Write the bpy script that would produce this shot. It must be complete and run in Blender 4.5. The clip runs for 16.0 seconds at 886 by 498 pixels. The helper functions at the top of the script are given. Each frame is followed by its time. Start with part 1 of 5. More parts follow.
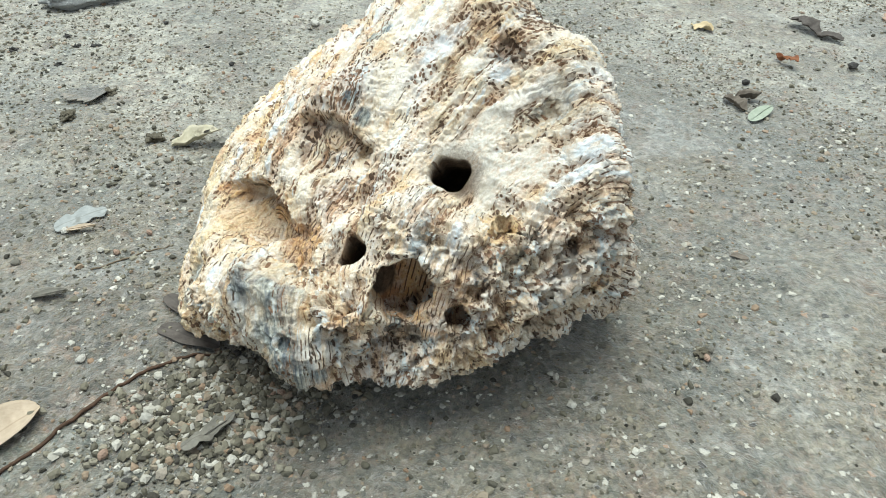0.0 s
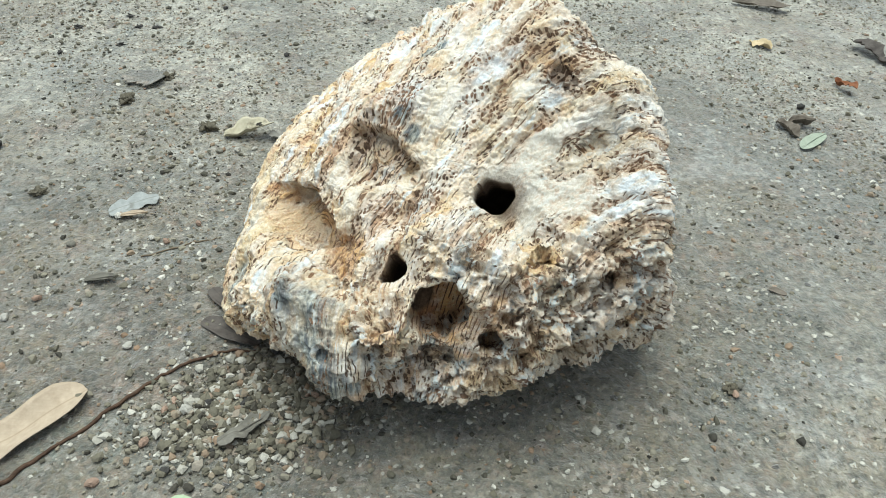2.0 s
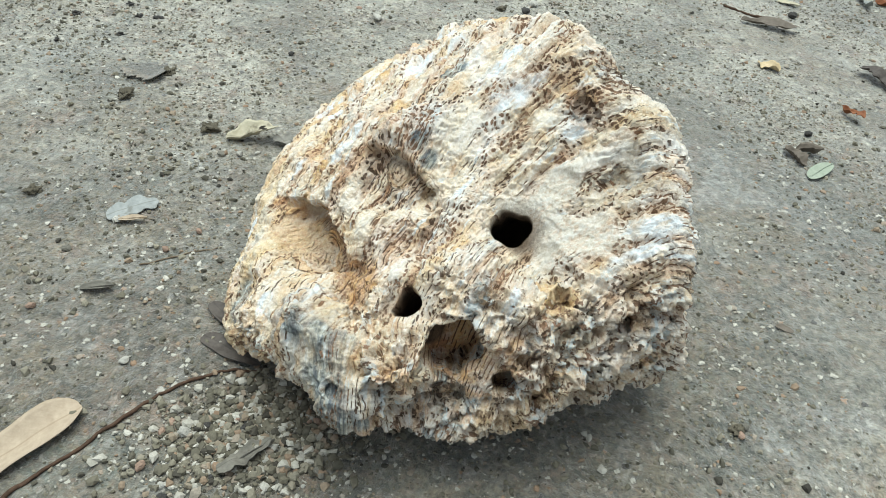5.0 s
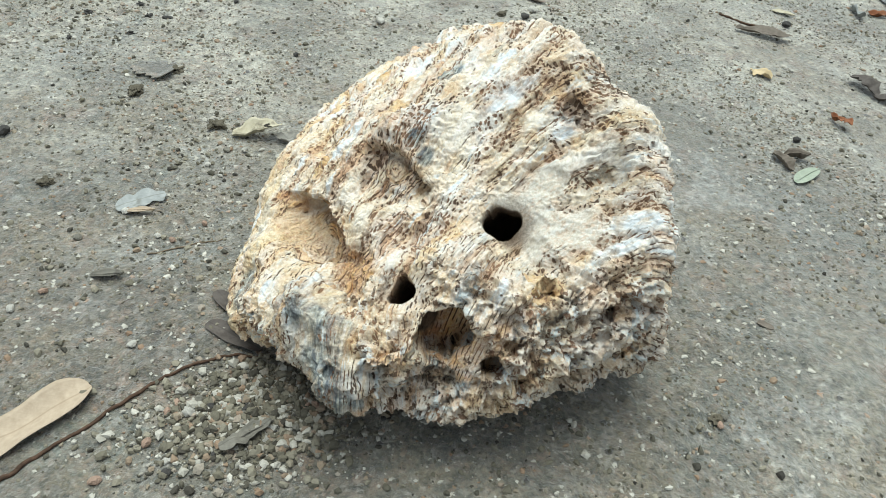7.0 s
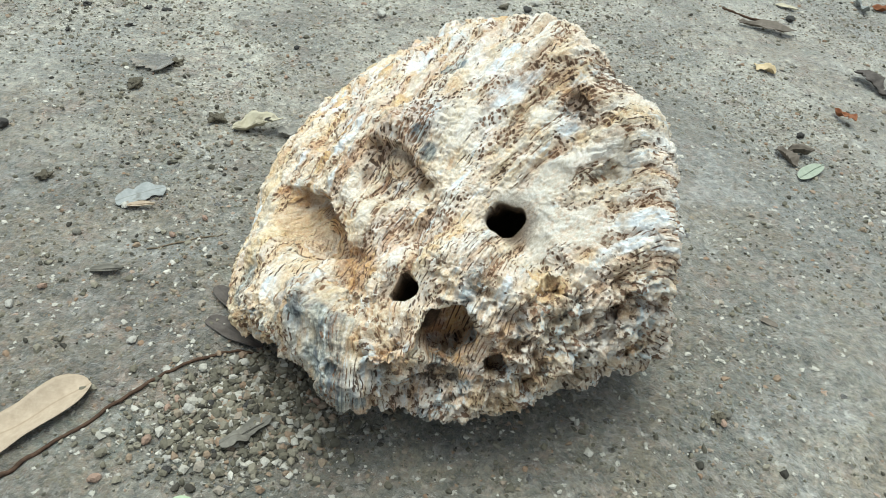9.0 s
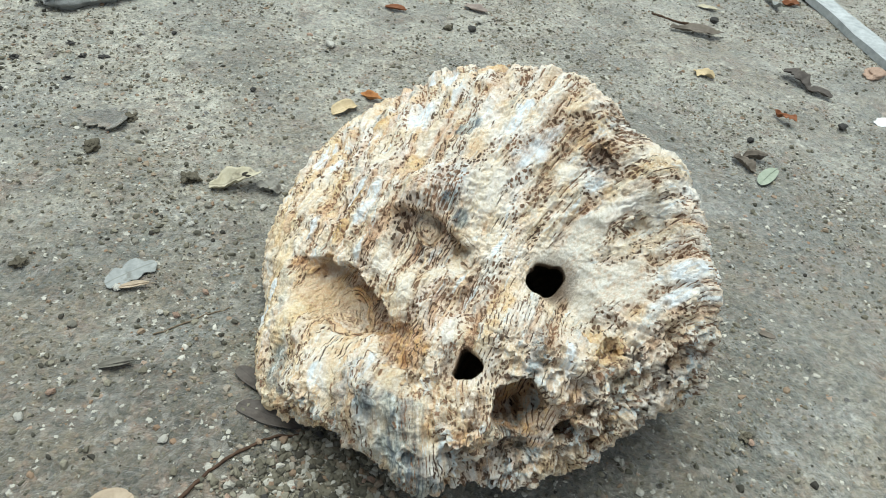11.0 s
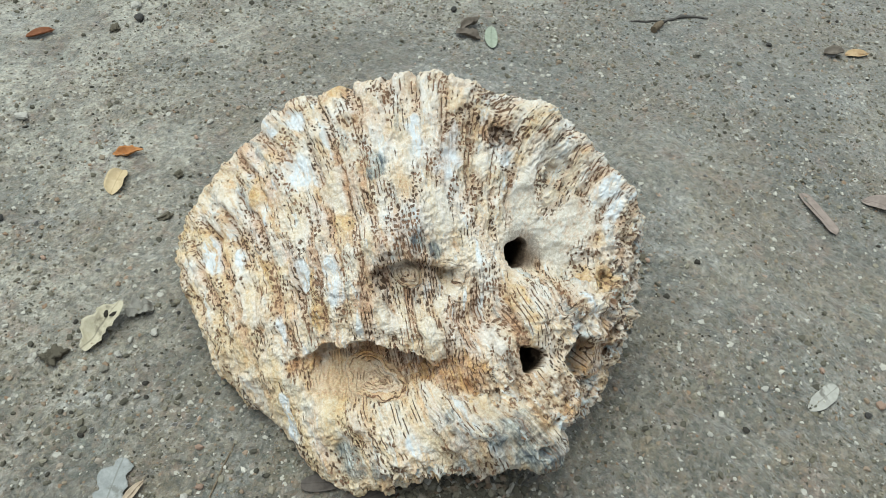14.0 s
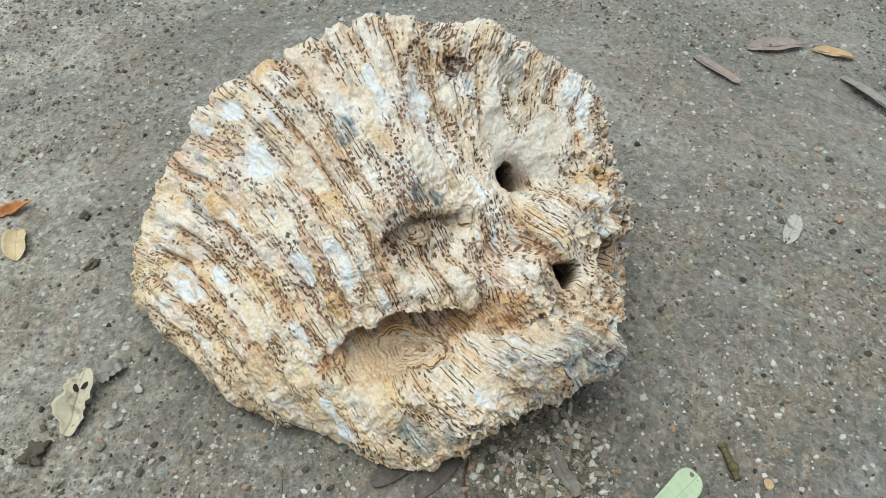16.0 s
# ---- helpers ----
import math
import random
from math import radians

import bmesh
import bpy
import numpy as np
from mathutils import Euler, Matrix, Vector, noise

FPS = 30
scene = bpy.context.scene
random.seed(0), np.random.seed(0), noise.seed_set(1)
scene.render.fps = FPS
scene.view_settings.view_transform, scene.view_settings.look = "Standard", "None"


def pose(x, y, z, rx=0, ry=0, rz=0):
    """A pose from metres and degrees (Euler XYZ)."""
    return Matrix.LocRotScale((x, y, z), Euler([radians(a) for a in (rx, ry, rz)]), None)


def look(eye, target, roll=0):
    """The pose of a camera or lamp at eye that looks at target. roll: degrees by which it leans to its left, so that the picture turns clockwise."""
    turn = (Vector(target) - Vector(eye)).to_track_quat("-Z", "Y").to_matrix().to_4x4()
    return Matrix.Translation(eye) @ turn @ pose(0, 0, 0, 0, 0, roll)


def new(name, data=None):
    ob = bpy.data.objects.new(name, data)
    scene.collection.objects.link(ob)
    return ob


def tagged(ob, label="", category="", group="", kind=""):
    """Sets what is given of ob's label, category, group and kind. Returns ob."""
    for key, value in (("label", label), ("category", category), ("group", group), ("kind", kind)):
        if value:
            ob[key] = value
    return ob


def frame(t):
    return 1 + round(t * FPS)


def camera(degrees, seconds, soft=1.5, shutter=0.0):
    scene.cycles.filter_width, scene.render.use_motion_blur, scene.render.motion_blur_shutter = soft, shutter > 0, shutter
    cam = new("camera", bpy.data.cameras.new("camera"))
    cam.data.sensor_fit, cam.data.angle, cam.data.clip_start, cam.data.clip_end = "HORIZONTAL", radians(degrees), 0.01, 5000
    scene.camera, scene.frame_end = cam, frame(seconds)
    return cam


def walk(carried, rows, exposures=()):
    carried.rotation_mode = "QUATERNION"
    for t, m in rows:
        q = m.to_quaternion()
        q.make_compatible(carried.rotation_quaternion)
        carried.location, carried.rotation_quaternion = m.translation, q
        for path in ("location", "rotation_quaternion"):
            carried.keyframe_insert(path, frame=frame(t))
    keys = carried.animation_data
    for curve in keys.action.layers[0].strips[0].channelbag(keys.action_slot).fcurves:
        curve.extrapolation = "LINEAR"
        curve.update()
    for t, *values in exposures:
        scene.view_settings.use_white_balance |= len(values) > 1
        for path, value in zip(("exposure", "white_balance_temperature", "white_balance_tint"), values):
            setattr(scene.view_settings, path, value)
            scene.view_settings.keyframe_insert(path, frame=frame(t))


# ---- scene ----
import itertools

cam = camera(61.7, 16.0, 0.9)
PATH = [
    (0, (0.032, -0.244, 0.22), (0.019, 1.32, -1.028), 0.9),
    (0.5, (0.037, -0.242, 0.224), (-0.017, 1.322, -1.021), 1.5),
    (1, (0.034, -0.242, 0.231), (-0.039, 1.324, -1.012), 2.6),
    (1.5, (0.032, -0.242, 0.234), (-0.065, 1.308, -1.027), 2.6),
    (2, (0.03, -0.239, 0.235), (-0.077, 1.284, -1.057), 2.9),
    (2.5, (0.03, -0.232, 0.243), (-0.086, 1.284, -1.056), 3.8),
    (3, (0.023, -0.226, 0.244), (-0.109, 1.283, -1.063), 4.2),
    (3.5, (0.02, -0.223, 0.242), (-0.092, 1.271, -1.084), 5.4),
    (4, (0.02, -0.224, 0.243), (-0.08, 1.272, -1.081), 6.0),
    (4.2, (0.019, -0.224, 0.241), (-0.055, 1.276, -1.079), 6.0),
    (6.5, (0.015, -0.234, 0.248), (-0.034, 1.274, -1.064), 7.1),
    (7, (0.02, -0.238, 0.249), (-0.04, 1.272, -1.061), 7.5),
    (7.5, (0.025, -0.237, 0.249), (-0.04, 1.272, -1.061), 7.8),
    (8, (0.028, -0.239, 0.248), (-0.041, 1.269, -1.065), 7.6),
    (8.2, (0.027, -0.238, 0.248), (-0.04, 1.265, -1.07), 7.7),
    (10.3, (-0.007, -0.229, 0.25), (0.065, 1.268, -1.075), 7.2),
    (10.5, (-0.013, -0.223, 0.255), (0.121, 1.255, -1.086), 7.8),
    (11, (-0.039, -0.216, 0.266), (0.176, 1.266, -1.06), 9.0),
    (11.5, (-0.057, -0.212, 0.273), (0.323, 1.226, -1.063), 8.5),
    (12, (-0.082, -0.204, 0.278), (0.447, 1.159, -1.087), 8.2),
    (12.5, (-0.102, -0.198, 0.296), (0.608, 1.017, -1.126), 8.5),
    (13, (-0.12, -0.168, 0.317), (0.726, 0.88, -1.161), 7.1),
    (13.5, (-0.132, -0.149, 0.321), (0.772, 0.767, -1.21), 6.4),
    (14, (-0.152, -0.125, 0.327), (0.818, 0.699, -1.216), 6.6),
    (14.5, (-0.177, -0.108, 0.318), (0.854, 0.605, -1.241), 7.1),
    (15, (-0.181, -0.099, 0.316), (0.883, 0.554, -1.246), 5.0),
    (15.5, (-0.184, -0.082, 0.31), (0.927, 0.455, -1.264), 4.3),
    (16, (-0.186, -0.067, 0.305), (0.963, 0.368, -1.273), 4.0),
]
walk(cam, [(t, look(e, g, r)) for t, e, g, r in PATH], [(0, 1.62, 6500, 0), (3, 1.44, 6500, 0), (8, 1.46, 6500, 0), (11, 1.36, 6500, 0), (13, 1.18, 6500, 0), (16, 1.14, 6500, 3)])

# ---- light: bright overcast daylight, strongest from the left of the stone ----
SUN_AZ, SUN_EL = 112.0, 77.0
world = bpy.data.worlds.new("sky")
scene.world = world
world.use_nodes = True
wt = world.node_tree
wt.nodes.clear()
w_out = wt.nodes.new("ShaderNodeOutputWorld")
w_bg = wt.nodes.new("ShaderNodeBackground")
w_sky = wt.nodes.new("ShaderNodeTexSky")
w_sky.sky_type = "NISHITA"
w_sky.sun_disc = False
w_sky.sun_elevation = radians(SUN_EL)
w_sky.sun_rotation = radians(90 - SUN_AZ)
w_hsv = wt.nodes.new("ShaderNodeHueSaturation")
w_hsv.inputs["Saturation"].default_value = 0.35
w_bg.inputs["Strength"].default_value = 0.055
wt.links.new(w_sky.outputs[0], w_hsv.inputs["Color"])
wt.links.new(w_hsv.outputs[0], w_bg.inputs["Color"])
wt.links.new(w_bg.outputs[0], w_out.inputs["Surface"])

sun_data = bpy.data.lights.new("sun", "SUN")
sun_data.energy = 1.5
sun_data.angle = radians(55)
sun_data.color = (0.965, 0.985, 0.985)
sun = new("sun", sun_data)
sun_dir = Vector((math.cos(radians(SUN_EL)) * math.cos(radians(SUN_AZ)), math.cos(radians(SUN_EL)) * math.sin(radians(SUN_AZ)), math.sin(radians(SUN_EL))))
sun.matrix_world = look(sun_dir * 5, (0, 0, 0))


# ---- materials ----
class Nodes:
    """A small builder for node materials."""

    def __init__(self, name, rough=0.9):
        self.m = bpy.data.materials.new(name)
        self.m.use_nodes = True
        self.t = self.m.node_tree
        self.b = self.t.nodes["Principled BSDF"]
        self.b.inputs["Roughness"].default_value = rough
        self.b.inputs["Specular IOR Level"].default_value = 0.25

    def put(self, socket, value):
        if isinstance(value, bpy.types.NodeSocket):
            self.t.links.new(value, socket)
        elif isinstance(value, (tuple, list)) and len(value) == 3 and socket.type == "RGBA":
            socket.default_value = (*value, 1)
        else:
            socket.default_value = value

    def coords(self, which="Object"):
        return self.t.nodes.new("ShaderNodeTexCoord").outputs[which]

    def attr(self, name, out="Fac"):
        n = self.t.nodes.new("ShaderNodeAttribute")
        n.attribute_name = name
        return n.outputs[out]

    def rand(self):
        return self.t.nodes.new("ShaderNodeObjectInfo").outputs["Random"]

    def island(self):
        return self.t.nodes.new("ShaderNodeNewGeometry").outputs["Random Per Island"]

    def scale(self, v, s):
        n = self.t.nodes.new("ShaderNodeVectorMath")
        n.operation = "MULTIPLY"
        self.put(n.inputs[0], v)
        n.inputs[1].default_value = s
        return n.outputs[0]

    def separate(self, v, which=0):
        n = self.t.nodes.new("ShaderNodeSeparateXYZ")
        self.put(n.inputs[0], v)
        return n.outputs[which]

    def noise(self, v, scale, detail=4, rough=0.6, distort=0.0, out=0):
        n = self.t.nodes.new("ShaderNodeTexNoise")
        self.put(n.inputs["Vector"], v)
        n.inputs["Scale"].default_value = scale
        n.inputs["Detail"].default_value = detail
        n.inputs["Roughness"].default_value = rough
        n.inputs["Distortion"].default_value = distort
        return n.outputs[out]

    def cells(self, v, scale, out="Distance", feature="F1", random=1.0):
        n = self.t.nodes.new("ShaderNodeTexVoronoi")
        n.feature = feature
        self.put(n.inputs["Vector"], v)
        n.inputs["Scale"].default_value = scale
        n.inputs["Randomness"].default_value = random
        return n.outputs[out]

    def ramp(self, fac, *stops, smooth=False):
        n = self.t.nodes.new("ShaderNodeValToRGB")
        self.put(n.inputs[0], fac)
        e = n.color_ramp.elements
        if smooth:
            n.color_ramp.interpolation = "EASE"
        while len(e) < len(stops):
            e.new(0.5)
        for k, (p, c) in zip(e, stops):
            k.position = p
            k.color = (*c, 1) if isinstance(c, tuple) else (c, c, c, 1)
        return n.outputs[0]

    def mix(self, fac, a, b, mode="MIX"):
        n = self.t.nodes.new("ShaderNodeMix")
        n.data_type = "RGBA"
        n.blend_type = mode
        self.put(n.inputs["Factor"], fac)
        self.put(n.inputs["A"], a)
        self.put(n.inputs["B"], b)
        return n.outputs["Result"]

    def math(self, op, a, b=0.0, clamp=False):
        n = self.t.nodes.new("ShaderNodeMath")
        n.operation = op
        n.use_clamp = clamp
        self.put(n.inputs[0], a)
        self.put(n.inputs[1], b)
        return n.outputs[0]

    def finish(self, color, height=None, depth=0.001, strength=1.0, rough=None):
        self.put(self.b.inputs["Base Color"], color)
        if rough is not None:
            self.put(self.b.inputs["Roughness"], rough)
        if height is not None:
            n = self.t.nodes.new("ShaderNodeBump")
            n.inputs["Distance"].default_value = depth
            n.inputs["Strength"].default_value = strength
            self.put(n.inputs["Height"], height)
            self.t.links.new(n.outputs[0], self.b.inputs["Normal"])
        return self.m


def coral_material():
    """Cream and rusty fossil coral: thin sheets with rows of pores, calcite and iron stains."""
    k = Nodes("fossil_coral", 0.9)
    p = k.coords()
    g = k.attr("grow", "Vector")
    crumb, band, chalky, cream = k.attr("crumb"), k.attr("band"), k.attr("white"), k.attr("cream")
    iron, grey, maze, comb = k.attr("iron"), k.attr("smooth"), k.attr("maze"), k.attr("comb")
    firm = k.math("SUBTRACT", 1.0, grey)
    wob = k.noise(p, 150, 6, 0.72)
    # body colour, clouded and drawn out along the sheets
    big = k.noise(p, 38, 6, 0.7)
    drawn = k.noise(k.scale(g, (85, 24, 24)), 1.0, 5, 0.68)
    body = k.math("ADD", k.math("MULTIPLY", big, 0.5), k.math("MULTIPLY", drawn, 0.5))
    col = k.ramp(body, (0.38, (0.64, 0.45, 0.25)), (0.45, (0.79, 0.675, 0.51)), (0.53, (0.84, 0.785, 0.70)), (0.61, (0.84, 0.84, 0.82)))
    streak = k.noise(k.scale(g, (170, 42, 42)), 1.0, 5, 0.65)
    col = k.mix(k.math("MULTIPLY", iron, k.ramp(streak, (0.50, 0.0), (0.60, 0.8))), col, k.ramp(wob, (0.4, (0.58, 0.34, 0.16)), (0.6, (0.78, 0.56, 0.32))))
    rosy = k.noise(k.scale(g, (60, 32, 32)), 1.0, 5, 0.7)
    col = k.mix(k.math("MULTIPLY", iron, k.ramp(rosy, (0.50, 0.0), (0.62, 0.6))), col, (0.64, 0.44, 0.34))
    calc = k.noise(k.scale(g, (210, 55, 55)), 1.0, 4, 0.65, 0.3)
    col = k.mix(k.ramp(calc, (0.58, 0.0), (0.64, 0.8)), col, (0.76, 0.81, 0.83))
    dull = k.noise(k.scale(g, (130, 45, 45)), 1.0, 5, 0.65, 0.4)
    col = k.mix(k.math("MULTIPLY", k.ramp(dull, (0.57, 0.0), (0.66, 0.65)), firm), col, (0.38, 0.40, 0.39))
    # local stains
    honey = k.ramp(wob, (0.36, (0.60, 0.36, 0.13)), (0.62, (0.80, 0.60, 0.34)))
    col = k.mix(k.math("MULTIPLY", k.attr("ochre"), k.ramp(streak, (0.38, 0.35), (0.56, 0.85))), col, honey)
    col = k.mix(k.math("MULTIPLY", cream, k.ramp(wob, (0.34, 0.5), (0.5, 0.9))), col, k.ramp(drawn, (0.4, (0.78, 0.68, 0.52)), (0.55, (0.84, 0.80, 0.73))))
    col = k.mix(k.math("MULTIPLY", k.attr("flank"), k.ramp(drawn, (0.40, 0.75), (0.58, 0.2))), col, k.ramp(wob, (0.36, (0.70, 0.48, 0.24)), (0.62, (0.84, 0.70, 0.46))))
    vein = k.noise(k.scale(g, (330, 80, 80)), 1.0, 4, 0.7)
    col = k.mix(k.math("MULTIPLY", chalky, k.ramp(vein, (0.40, 0.1), (0.50, 0.9))), col, (0.78, 0.84, 0.88))
    col = k.mix(k.math("MULTIPLY", grey, 0.85), col, k.ramp(wob, (0.35, (0.56, 0.525, 0.45)), (0.65, (0.80, 0.77, 0.70))))
    col = k.mix(k.math("MULTIPLY", k.attr("rust"), k.ramp(wob, (0.36, 0.3), (0.58, 0.9))), col, k.ramp(streak, (0.4, (0.42, 0.20, 0.085)), (0.6, (0.70, 0.42, 0.17))))
    slaty = k.ramp(k.noise(k.scale(g, (420, 60, 60)), 1.0, 5, 0.65), (0.41, (0.06, 0.085, 0.11)), (0.48, (0.19, 0.225, 0.235)), (0.55, (0.38, 0.39, 0.34)), (0.63, (0.60, 0.66, 0.68)))
    col = k.mix(k.math("MULTIPLY", k.attr("blue"), k.ramp(big, (0.38, 0.5), (0.5, 0.9))), col, slaty)
    col = k.mix(k.math("MULTIPLY", band, k.ramp(rosy, (0.40, 0.12), (0.58, 0.75))), col, k.ramp(big, (0.4, (0.50, 0.28, 0.15)), (0.58, (0.66, 0.48, 0.34))))
    col = k.mix(k.math("MULTIPLY", comb, k.ramp(wob, (0.38, 0.7), (0.6, 0.15))), col, (0.52, 0.37, 0.26))
    stain = k.noise(p, 95, 5, 0.7)
    col = k.mix(k.math("MULTIPLY", crumb, k.ramp(stain, (0.48, 0.0), (0.60, 0.6))), col, k.ramp(wob, (0.4, (0.32, 0.18, 0.09)), (0.6, (0.60, 0.42, 0.24))))
    cold = k.noise(p, 80, 5, 0.7, 0.5)
    col = k.mix(k.math("MULTIPLY", crumb, k.ramp(cold, (0.56, 0.0), (0.62, 0.75))), col, (0.62, 0.71, 0.74))
    # tubes of the colony cut open: rows of small pores along each sheet
    row = k.mix(0.004, g, k.noise(p, 70, 3, 0.5, out=1), "LINEAR_LIGHT")
    cell = k.cells(k.scale(row, (760, 500, 500)), 1.0, random=0.85)
    pick = k.noise(k.scale(g, (260, 130, 130)), 1.0, 4, 0.7)
    open_ = k.ramp(cell, (0.30, 1.0), (0.46, 0.0))
    zone = k.noise(k.scale(g, (75, 26, 26)), 1.0, 5, 0.68)
    zone = k.math("MAXIMUM", k.ramp(zone, (0.49, 0.0), (0.545, 0.95)), k.math("MAXIMUM", band, comb))
    crust = k.math("SUBTRACT", 1.0, k.math("MAXIMUM", k.math("MULTIPLY", chalky, 0.75), k.math("MULTIPLY", cream, 0.85)))
    zone = k.math("MULTIPLY", k.math("MULTIPLY", zone, k.ramp(pick, (0.33, 0.0), (0.42, 1.0))), crust)
    wavy = k.math("ADD", k.math("MULTIPLY", k.separate(g), 4100.0), k.math("MULTIPLY", k.noise(p, 55, 4, 0.6), 6.0))
    slot = k.math("MULTIPLY", k.ramp(k.math("SINE", wavy), (0.45, 0.0), (0.85, 1.0)), k.ramp(k.noise(k.scale(g, (420, 250, 250)), 1.0, 3, 0.6), (0.46, 0.0), (0.53, 1.0)))
    slotted = k.ramp(k.noise(k.scale(g, (95, 34, 34)), 1.0, 5, 0.7, 0.3), (0.505, 0.0), (0.57, 0.95))
    slotted = k.math("MULTIPLY", k.math("MAXIMUM", slotted, k.math("MULTIPLY", k.attr("rust"), 0.8)), crust)
    open_ = k.math("MULTIPLY", open_, k.math("MAXIMUM", comb, k.ramp(k.noise(p, 48, 3, 0.6), (0.42, 0.2), (0.51, 1.0))))
    rows = k.math("MULTIPLY", k.math("MAXIMUM", k.math("MULTIPLY", open_, zone), k.math("MULTIPLY", slot, k.math("MAXIMUM", slotted, k.math("MULTIPLY", band, 0.8)))), k.math("SUBTRACT", 1.0, k.math("MULTIPLY", crumb, 0.5)))
    # crumbly broken parts: larger, shapeless pores
    crumbs = k.math("MULTIPLY", k.ramp(k.noise(p, 330, 4, 0.6), (0.555, 0.0), (0.61, 1.0)), k.ramp(k.noise(p, 65, 4, 0.65), (0.42, 0.0), (0.52, 1.0)))
    crumbs = k.math("MULTIPLY", crumbs, k.math("ADD", k.math("MULTIPLY", crumb, 0.75), 0.12))
    hole = k.math("MULTIPLY", k.math("MAXIMUM", rows, crumbs), k.math("ADD", k.math("MULTIPLY", firm, 0.85), 0.15))
    # rings of open sheets in the hollows
    rings = k.math("MULTIPLY", maze, k.ramp(k.math("SINE", k.math("ADD", k.math("MULTIPLY", k.separate(g), 4100.0), k.math("MULTIPLY", k.noise(p, 120, 3, 0.6), 5.0))), (0.55, 0.0), (0.98, 0.42)))
    hole = k.math("MAXIMUM", hole, k.math("MULTIPLY", rings, k.ramp(k.noise(p, 160, 3, 0.6), (0.44, 0.0), (0.56, 1.0))))
    hole = k.ramp(hole, (0.2, 0.0), (0.5, 1.0))
    # rusty walls round the pores, dark silt inside
    around = k.math("MULTIPLY", k.ramp(cell, (0.35, 1.0), (0.62, 0.0)), zone)
    col = k.mix(k.math("MULTIPLY", around, 0.4), col, (0.60, 0.40, 0.25))
    silt_shade = k.ramp(k.noise(p, 60, 4), (0.40, (0.10, 0.062, 0.042)), (0.6, (0.31, 0.18, 0.11)))
    col = k.mix(k.math("MULTIPLY", hole, k.math("SUBTRACT", 0.92, k.math("MULTIPLY", grey, 0.4))), col, silt_shade)
    # shade inside the bored tubes, put into the colour as dark brown
    col = k.mix(k.attr("silt_shade"), col, k.ramp(wob, (0.35, (0.07, 0.05, 0.035)), (0.65, (0.17, 0.115, 0.075))))
    grain = k.noise(p, 1100, 5, 0.8)
    col = k.mix(0.9, col, k.ramp(grain, (0.3, 0.26), (0.7, 0.76)), "OVERLAY")
    # thin edges of the sheets stand proud
    sheet = k.math("SINE", k.math("ADD", wavy, 2.6))
    h = k.math("ADD", k.math("MULTIPLY", grain, 0.35), k.math("ADD", k.math("MULTIPLY", wob, 0.8), k.math("MULTIPLY", k.math("MULTIPLY", sheet, k.math("MULTIPLY", firm, crust)), 0.03)))
    return k.finish(col, k.math("SUBTRACT", h, hole), 0.0021, 1.0)


